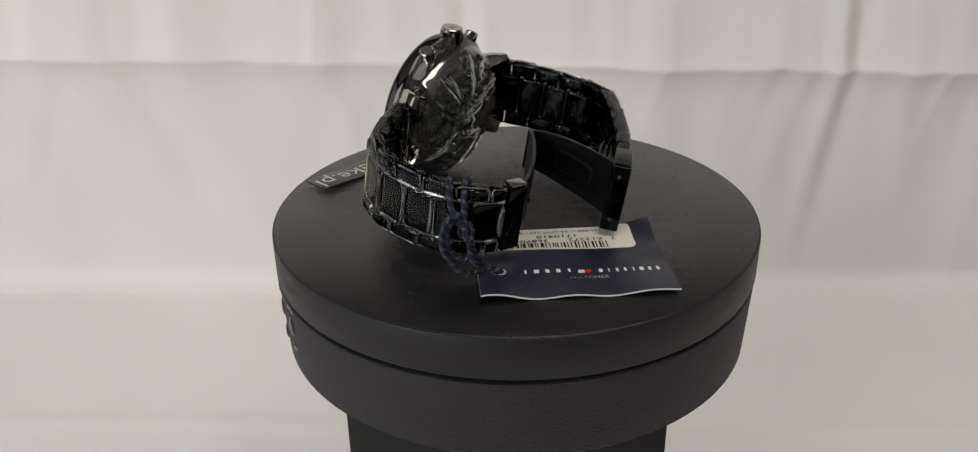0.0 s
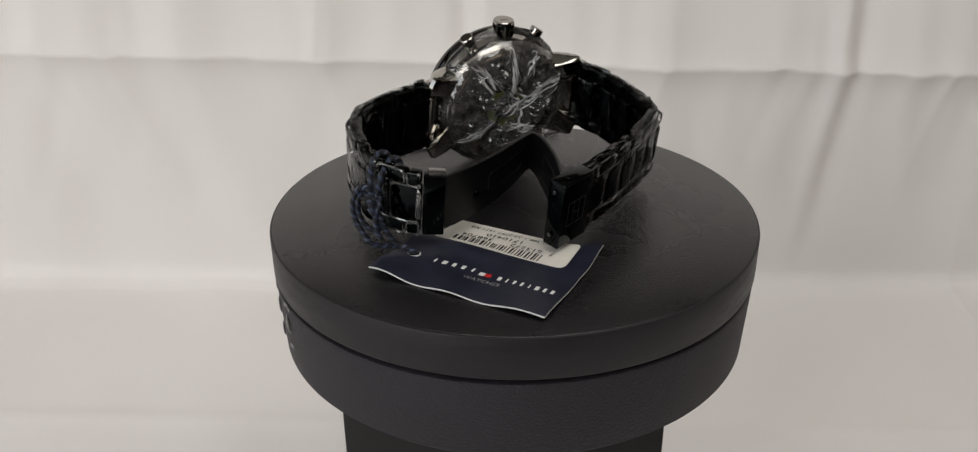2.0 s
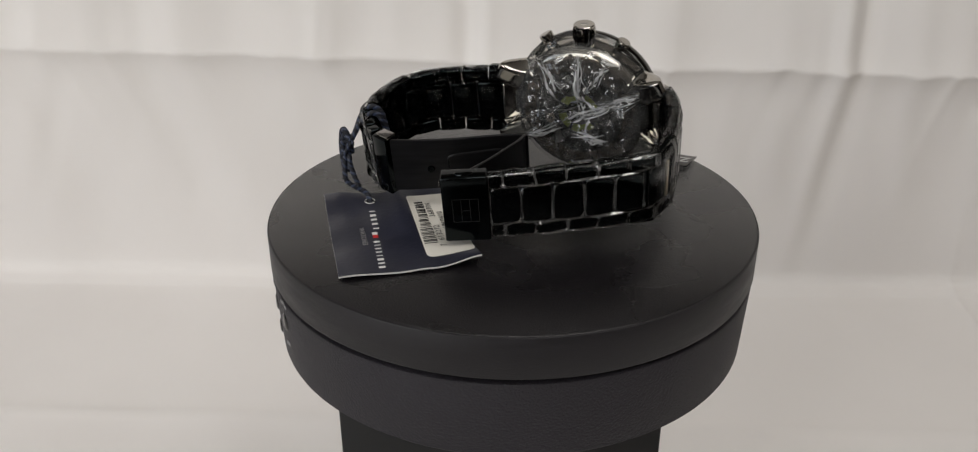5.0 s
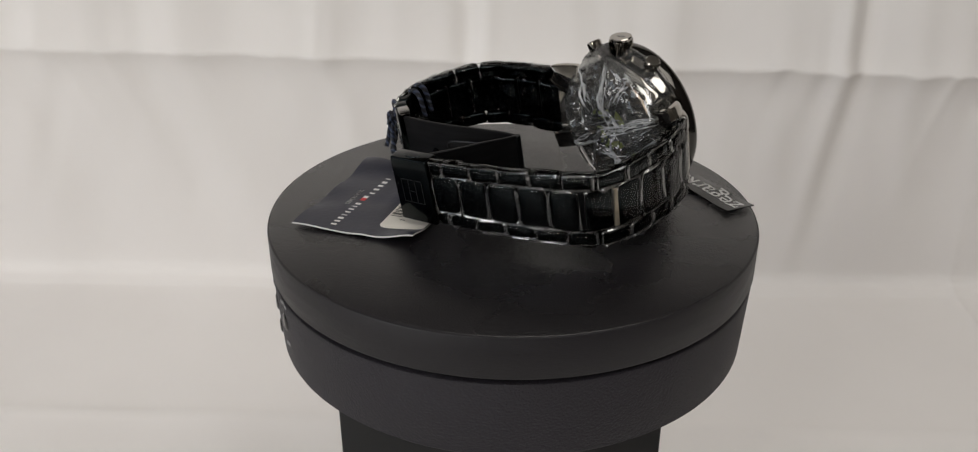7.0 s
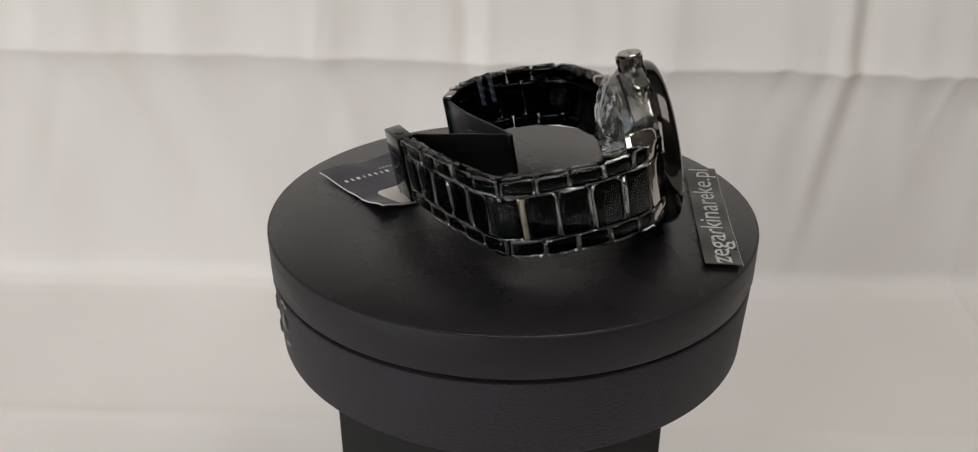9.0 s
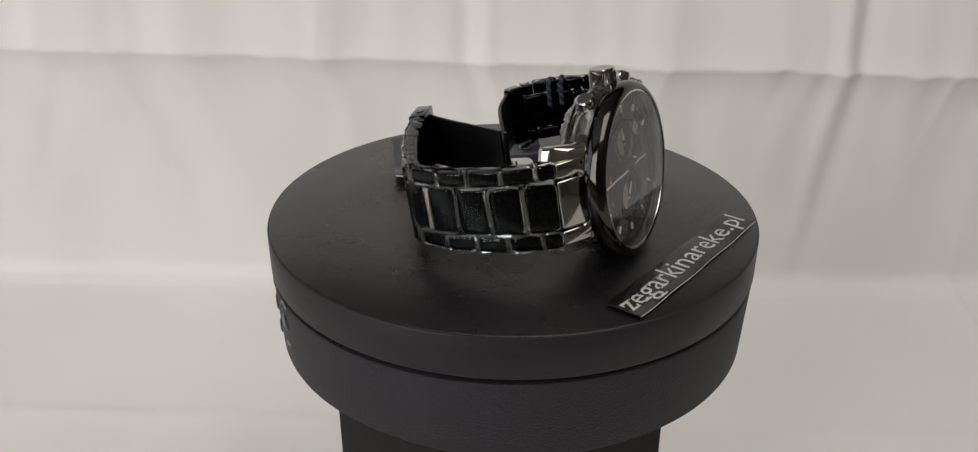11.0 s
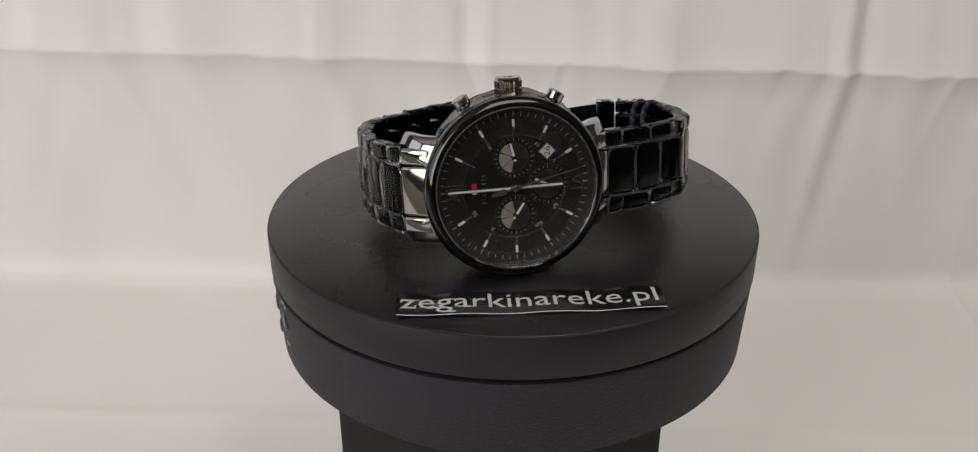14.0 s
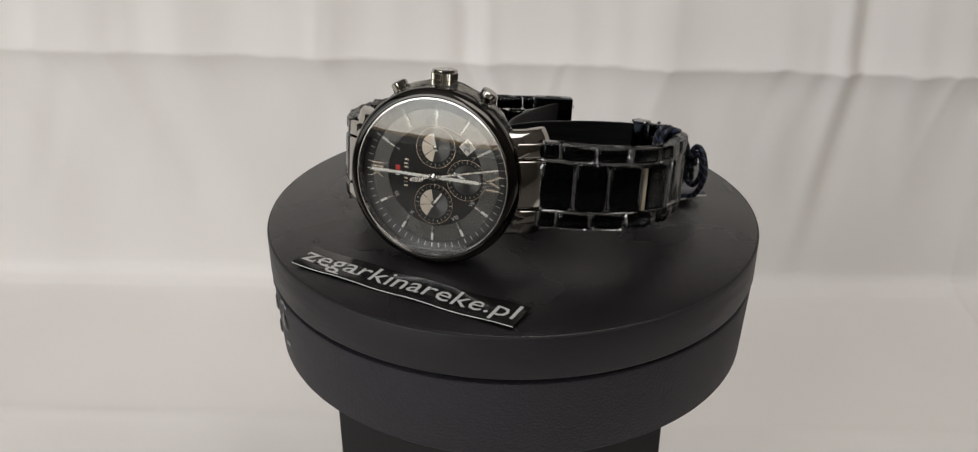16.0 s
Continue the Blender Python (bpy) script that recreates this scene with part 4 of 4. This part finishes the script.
def clasp():
    c = part("clasp", clasp_cover(), STEEL, WATCH, "black folding clasp cover with an engraved outline")
    a = math.degrees(math.atan2(-4.3, -11))
    base = pose(-11.4 * MM, -67.6 * MM, 2.4 * MM, 0, 0, a)
    out = 2.55
    g = bmesh.new()
    for sx, sz, x, z in ((6.6, 0.16, 0, 3.4), (6.6, 0.16, 0, -3.4), (0.16, 6.8, 3.3, 0), (0.16, 6.8, -3.3, 0), (0.16, 6.8, 1.1, 0), (0.16, 6.8, -1.1, 0), (2.2, 0.16, 0, 0)):
        rounded_box(sx * MM, 0.06 * MM, sz * MM, at=(x * MM, out * MM, z * MM), bm=g)
    part("engraving", g, ETCH, c, "fine engraved rectangle", m=base, smooth=False)
    part("release_button", lathe([(0, 1.1 * MM), (2.2 * MM, 1.0 * MM), (2.7 * MM, 0.6 * MM), (2.8 * MM, 0)], 32), STEEL, c, m=base @ pose(0, 0, 8.8 * MM) @ Matrix.Diagonal((1, 0.55, 1, 1)))
    for z in (9.2, -3.4):
        part("spring_bar", lathe([(0, 0), (0.55 * MM, 0), (0.55 * MM, 0.2 * MM), (0, 0.3 * MM)], 16), SILVER_DARK, c, m=pose(-17.3 * MM, -69.7 * MM, z * MM, 0, -90, 20))
    b = [tuple(p) for p in spline([(x, y, 0) for x, y in BLADE_12], 6)]
    bl = part("clasp_blade", ribbon(b, lambda k: 15.5 - 4.5 * k ** 2, 0.9, 3.0, 1.75), BLADE, WATCH, "thin black folding blade")
    part("pressed_slot", slot(BLADE_12, 0.32, 0.72, 3.0, 0.42, 0.7, 2.4), BLADE, bl)
    part("stud", lathe([(0, 0.7 * MM), (0.8 * MM, 0.6 * MM), (1.0 * MM, 0)], 20), STEEL, bl, m=pose(-10.4 * MM, -60.5 * MM, -1 * MM, 0, 90, 25))
    b = [tuple(p) for p in spline([(x, y, 0) for x, y in BLADE_6], 6)]
    bl = part("clasp_blade", ribbon(b, lambda k: 16.2 - 5.2 * k ** 2, 0.9, 1.1, 1.75), BLADE, WATCH, "thin black folding blade")
    part("pressed_slot", slot(BLADE_6, 0.42, 0.86, 2.8, -0.42, 0.7, 1.4), BLADE, bl)
    part("stud", lathe([(0, 0.9 * MM), (0.9 * MM, 0.8 * MM), (1.1 * MM, 0)], 20), STEEL, bl, m=pose(-29.5 * MM, -50.6 * MM, 0.0, 90, 0, 22))
    part("hinge", lathe([(0, -4.4 * MM), (0.9 * MM, -4.4 * MM), (1.0 * MM, -4.2 * MM), (1.0 * MM, 7.0 * MM), (0.9 * MM, 7.2 * MM), (0, 7.2 * MM)], 20), STEEL_MATT, WATCH, m=pose(HINGE[0] * MM, HINGE[1] * MM, 0))
    # the hooked end piece beside the cord
    e = math.degrees(math.atan2(-2.2, 5.5))
    end = part("end_piece", rounded_box(5.6 * MM, 3.4 * MM, 17.6 * MM, 0.5 * MM, 2), STEEL, WATCH, m=pose(-42.2 * MM, -52.9 * MM, 1.1 * MM, 0, 0, e))
    part("hook", rounded_box(4.6 * MM, 3.2 * MM, 1.0 * MM, 0.35 * MM, 2), SILVER_DARK, end, "bright worn hook", m=pose(0.6 * MM, 0.6 * MM, 9.0 * MM))


def clasp_cover():
    a = math.degrees(math.atan2(-4.3, -11))
    bm = rounded_box(11.8 * MM, 4.9 * MM, 19.2 * MM, 0.5 * MM, 3)
    bm.transform(pose(-11.4 * MM, -67.6 * MM, 2.4 * MM, 0, 0, a))
    return bm


clasp()

# ---- tag and strip ----
TAG = thing("swing_tag", "navy card swing tag with barcode label and twisted cord", "tag")
TAG_A, TAG_B = Vector((-0.0092, -0.0547, 0.0003)), Vector((0.0386, -0.0500, 0.0003))
TAG_W, TAG_D, TAG_FOLD = 48.2, 35.8, 21.0


def flat_space(a, b, centre=False):
    x = (b - a).normalized()
    z = Vector((0, 0, 1))
    return Matrix.Translation((a + b) / 2 if centre else a) @ Matrix((x, z.cross(x), z)).transposed().to_4x4()


TS = flat_space(TAG_A, TAG_B)


def tag_height(x, y):
    """How far the creased card stands off the platter, in mm."""
    h = 0.9 + 1.1 * math.exp(-((y - TAG_FOLD) / 3.0) ** 2) * (0.5 + 0.5 * math.sin(x * 0.11 + 0.5))
    h += 1.5 * math.exp(-((x - 1) ** 2 + (y - 3) ** 2) / 60) + 0.9 * math.exp(-((x - 48) ** 2 + (y - 2) ** 2) / 70) + 2.4 * math.exp(-((x - 49) ** 2 + (y - 36) ** 2) / 50)
    h += 0.35 * math.sin(x * 0.35 + y * 0.1) * math.exp(-y / 7)
    return h


def tag_sheet(x0, y0, x1, y1, lift, nx, ny, thick, rounded=0.0, hole=None):
    """A piece of card that follows the tag; sides get the second material."""
    bm = bmesh.new()
    tops, lows = [], []
    for j in range(ny + 1):
        for i in range(nx + 1):
            x, y = x0 + (x1 - x0) * i / nx, y0 + (y1 - y0) * j / ny
            if rounded:
                cx, cy = min(max(x, x0 + rounded), x1 - rounded), min(max(y, y0 + rounded), y1 - rounded)
                d = math.hypot(x - cx, y - cy)
                if d > rounded:
                    x, y = cx + (x - cx) * rounded / d, cy + (y - cy) * rounded / d
            z = tag_height(x, y) + lift
            tops.append(bm.verts.new((x * MM, y * MM, z * MM)))
            lows.append(bm.verts.new((x * MM, y * MM, (z - thick) * MM)))
    w = nx + 1

    def open_at(i, j):
        if hole is None:
            return False
        x, y = x0 + (x1 - x0) * (i + 0.5) / nx, y0 + (y1 - y0) * (j + 0.5) / ny
        return math.hypot(x - hole[0], y - hole[1]) < hole[2]
    for j in range(ny):
        for i in range(nx):
            if open_at(i, j):
                continue
            q = [j * w + i, j * w + i + 1, (j + 1) * w + i + 1, (j + 1) * w + i]
            bm.faces.new([tops[k] for k in q])
            bm.faces.new([lows[k] for k in q[::-1]])
    index = {v: k for k, v in enumerate(tops)}
    for e in [e for e in bm.edges if e.is_boundary and e.verts[0] in index and e.verts[1] in index]:
        a, b = e.verts
        bm.faces.new([a, b, lows[index[b]], lows[index[a]]]).material_index = 1
    for v in [v for v in bm.verts if not v.link_faces]:
        bm.verts.remove(v)
    return bm


def tag_bar(x, y, sx, sy, lift=0.08):
    b = rounded_box(sx * MM, sy * MM, 0.08 * MM)
    b.transform(Matrix.Translation((x * MM, y * MM, (tag_height(x, y) + lift) * MM)))
    return b


def tag():
    card = part("card", tag_sheet(0, 0, TAG_W, TAG_D, 0, 60, 44, 0.45, hole=(5.3, 12.6, 1.5)), [NAVY, CARD_EDGE], TAG, "creased navy card with white edges", m=TS)
    label = part("label", tag_sheet(4.6, 23.0, 42.6, 35.6, 0.12, 40, 14, 0.1, 2.0), [PAPER, PAPER], TAG, "off-white barcode label", m=TS)
    # brand lettering stands as plain bars
    for k in range(5):
        part("mark_bar", tag_bar(12.0 + k * 2.75, 12.4 - 0.05 * k, (0.5, 1.3, 1.0, 1.0, 0.6)[k], 1.6), WHITE, card, "plain white bar", smooth=False)
    for k in range(8):
        part("mark_bar", tag_bar(30.8 + k * 2.05, 11.4 - 0.05 * k, (0.9, 0.3, 0.6, 0.6, 0.3, 1.0, 0.7, 0.8)[k], 1.6), WHITE, card, "plain white bar", smooth=False)
    part("flag", tag_bar(25.9, 11.5, 1.5, 1.4), WHITE, card, "white half of a small flag", smooth=False)
    part("flag", tag_bar(27.5, 11.5, 1.7, 1.4), RED, card, "red half of a small flag", smooth=False)
    lettering("WATCHES", 1.9 * MM, WHITE, card, Matrix.Translation((27.2 * MM, 8.3 * MM, (tag_height(27, 8.3) + 0.12) * MM)), 0.04 * MM, 10.0 * MM)
    # barcode, read from the far side
    rnd = random.Random(11)
    x = 9.6
    while x < 35.0:
        w = rnd.choice((0.28, 0.28, 0.5, 0.75))
        part("barcode_bar", tag_bar(x + w / 2, 25.3 if not 21 < x < 22.5 else 25.0, w, 3.6, 0.2), INK, label, smooth=False)
        x += w + rnd.choice((0.3, 0.45, 0.7))
    for words, x, y, h, wide in (("7", 37.2, 28.2, 2.3, None), ("613272", 29.8, 28.3, 2.3, 9.0), ("368704", 15.4, 28.4, 2.3, 9.0), ("1710410", 22.5, 30.7, 2.3, 10.5), ("TH-389-1-34-2797-1671-5/3", 23.0, 33.2, 1.7, 24.0)):
        lettering(words, h * MM, INK if h > 1.5 else GREY_INK, label, pose(x * MM, y * MM, (tag_height(x, y) + 0.24) * MM, 0, 0, 180), 0.04 * MM, wide * MM if wide else None)
    part("hole_rim", tube([Vector(((5.3 + 1.75 * math.cos(q)) * MM, (12.6 + 1.45 * math.sin(q)) * MM, (tag_height(5.3, 12.6) + 0.02) * MM)) for q in [k * math.pi / 8 for k in range(16)]], 0.16 * MM, 5, True), CARD_EDGE, card, "white torn rim of the hole", m=None)


tag()
for ob in [o for o in TAG.children_recursive if o.name.startswith("lettering")]:
    for v in ob.data.vertices:
        p = ob.matrix_basis @ v.co
        v.co.z += (tag_height(p.x * 1000, p.y * 1000) + (0.34 if ob.parent.name.startswith("label") else 0.14)) * MM - p.z


def twisted(points, radius, per_turn, name, label=""):
    """Three strands laid round each other along a line."""
    line = spline(points, 14)
    frames = []
    up = Vector((0.2, 0.1, 0.97))
    for k, p in enumerate(line):
        d = (line[min(k + 1, len(line) - 1)] - line[max(k - 1, 0)]).normalized()
        side = d.cross(up).normalized()
        up = side.cross(d)
        frames.append((p, side, up))
    for strand in range(3):
        pts, run = [], 0.0
        for k, (p, side, top) in enumerate(frames):
            if k:
                run += (p - line[k - 1]).length
            a = 2 * math.pi * (run / per_turn + strand / 3)
            pts.append(p + (side * math.cos(a) + top * math.sin(a)) * radius * 0.55)
        # one strand in three wears the painted sheen
        part("cord_strand", tube(pts, radius * 0.56, 6), CORD_SHEEN if strand == 0 else CORD, TAG, label)


def cord():
    w = lambda x, y, z: WS @ Vector((x * MM, y * MM, z * MM))
    t = lambda x, y, z: TS @ Vector((x * MM, y * MM, z * MM))
    knot = w(-56.8, -49.2, 1.5)
    hole = t(5.3, 12.6, 1.6)
    # two strands over the edge of the band, down to the ring and the knot
    twisted([w(-48.6, -39.6, 3), w(-49.4, -39.8, 8.6), w(-51.0, -40.1, 10.6), w(-52.7, -40.5, 10.6), w(-55.0, -42.0, 8.6), w(-56.4, -45.0, 4.0), w(-57.2, -47.6, 3.0)], 0.00076, 0.0024, "loop")
    twisted([w(-46.8, -43.0, 3), w(-47.6, -43.2, 8.6), w(-49.2, -43.5, 10.6), w(-50.8, -43.9, 10.4), w(-53.4, -45.4, 8.0), w(-55.4, -47.4, 4.4), knot], 0.00076, 0.0024, "loop")
    # the knot itself
    k = [knot + Vector((math.cos(q) * 0.0015 * math.cos(0.5 * q), math.sin(q) * 0.0014, math.sin(1.5 * q) * 0.0017)) for q in [j * 0.8 for j in range(17)]]
    twisted(k, 0.0006, 0.0021, "knot")
    # the ring loop, laid double at its top, that runs to the hole of the tag
    twisted([knot, w(-57.0, -47.6, 4.0), w(-58.2, -47.0, 5.8), w(-60.0, -45.8, 4.6), w(-61.2, -45.4, 0.6), w(-61.0, -46.4, -3.4), w(-59.6, -48.6, -6.9), w(-57.6, -51.2, -9.2), hole + Vector((-0.0026, -0.0010, 0.0012)), hole, hole + Vector((0.0006, 0.0012, -0.0011))], 0.00076, 0.0024, "ring")
    twisted([w(-57.2, -47.6, 3.0), w(-58.4, -46.6, 4.2), w(-59.8, -46.0, 2.6), w(-60.2, -46.2, -0.6), w(-59.4, -47.4, -3.8), w(-57.8, -49.4, -5.6), w(-56.0, -51.0, -4.6), w(-55.8, -50.6, -1.6), knot], 0.0007, 0.0024, "ring")
    # two cut tails
    twisted([knot, w(-56.0, -50.6, -2.0), w(-54.6, -51.8, -5.4), w(-52.6, -53.0, -8.6)], 0.0007, 0.0024, "tail")
    twisted([knot, w(-57.2, -50.8, -1.6), w(-57.2, -52.0, -4.6), w(-56.6, -53.4, -6.4)], 0.0007, 0.0024, "tail")


cord()

STRIP = thing("name_strip", "glossy black strip with white serif shop lettering", "sign")
SS = flat_space(Vector((-0.0249, 0.0634, 0.0003)), Vector((-0.0652, 0.0154, 0.0003)), True)


def strip_height(x):
    return 0.35 + 0.5 * (abs(x) / 31.0) ** 3 + 0.18 * math.sin(x * 0.3)


def strip():
    bm = bmesh.new()
    rows = []
    for i in range(49):
        x = -31.2 + 62.4 * i / 48
        z = strip_height(x)
        rows.append([bm.verts.new((x * MM, y * MM, (z + d) * MM)) for y, d in ((0, 0), (0, 0.35), (0.3, 0.42), (9.0, 0.42), (9.3, 0.35), (9.3, 0))])
    for a, b in zip(rows, rows[1:]):
        for k in range(6):
            bm.faces.new([a[k], a[(k + 1) % 6], b[(k + 1) % 6], b[k]])
    bm.faces.new(rows[0][::-1])
    bm.faces.new(rows[-1])
    st = part("strip", bm, SIGN, STRIP, m=SS)
    edge = bmesh.new()
    for a, b in (((-31.2, -0.05), (31.2, -0.05)),):
        pts = [Vector(((a[0] + (b[0] - a[0]) * k / 24) * MM, (a[1] + (b[1] - a[1]) * k / 24) * MM, (strip_height(a[0] + (b[0] - a[0]) * k / 24) + 0.18) * MM)) for k in range(25)]
        join(edge, tube(pts, 0.1 * MM, 5))
    part("cut_edge", edge, CARD_EDGE, st, "white cut paper edge")
    word = lettering("zegarkinareke.pl", 8.6 * MM, SERIF_WHITE, st, pose(0, 5.0 * MM, 0), 0.04 * MM, 60.2 * MM)
    for v in word.data.vertices:
        v.co.z += (strip_height(v.co.x * 1000) + 0.47) * MM
    serifs(word, st)


def islands(me):
    """The boxes (x0, y0, x1, y1) of the separate pieces of a mesh, by their left edge."""
    bm = bmesh.new()
    bm.from_mesh(me)
    todo, boxes = set(bm.verts), []
    while todo:
        stack, seen = [todo.pop()], []
        while stack:
            v = stack.pop()
            seen.append(v.co.copy())
            for e in v.link_edges:
                o = e.other_vert(v)
                if o in todo:
                    todo.remove(o)
                    stack.append(o)
        xs, ys = [c.x for c in seen], [c.y for c in seen]
        boxes.append((min(xs), min(ys), max(xs), max(ys)))
    bm.free()
    return sorted(boxes)


def serifs(word, parent):
    """Slab feet and flags on the stems of the word."""
    boxes = [b for b in islands(word.data) if b[2] - b[0] > 0.2 * MM]
    bm = bmesh.new()
    t = 0.42 * MM

    def bar(x, y, wide, high=t):
        z = (strip_height(x * 1000) + 0.47) * MM
        rounded_box(wide, high, 0.04 * MM, at=(x, y, z), bm=bm)
    letters = [b for b in boxes if b[3] - b[1] > 2.5 * MM]
    for b, c in zip(letters, "zegarkinarekepl"):
        x0, y0, x1, y1 = b
        stem = 0.5 * MM
        if c in "rknilp":
            bar(x0 + stem, y0 + t / 2, 2.3 * MM)
            bar(x0 - 0.25 * MM, y1 - t / 2 - (0.1 * MM if c != "k" else 0), 1.1 * MM)
        if c in "nk":
            bar(x1 - stem, y0 + t / 2, 2.0 * MM)
        if c == "z":
            bar(x0 + 0.25 * MM, y1 - 0.7 * MM, 0.4 * MM, 1.3 * MM)
            bar(x1 - 0.2 * MM, y0 + 0.7 * MM, 0.4 * MM, 1.3 * MM)
        if c == "a":
            bar(x1 + 0.2 * MM, y0 + t / 2 + 0.1 * MM, 1.0 * MM)
    ob = part("lettering", bm, SERIF_WHITE, parent, "slab serifs of the white lettering", smooth=False)
    ob.matrix_basis = word.matrix_basis.copy()


strip()


# ---- the turning things ----
def motions():
    for ob, base, axis in ((PLATTER, Matrix(), AXIS), (WATCH, WS, (0, 0)), (TAG, Matrix(), (0, 0)), (STRIP, Matrix(), (0, 0))):
        walk(ob, [(float(t), Matrix.Translation((*axis, 0)) @ pose(0, 0, 0, 0, 0, math.degrees(TURN * t)) @ base) for t in range(17)])


motions()
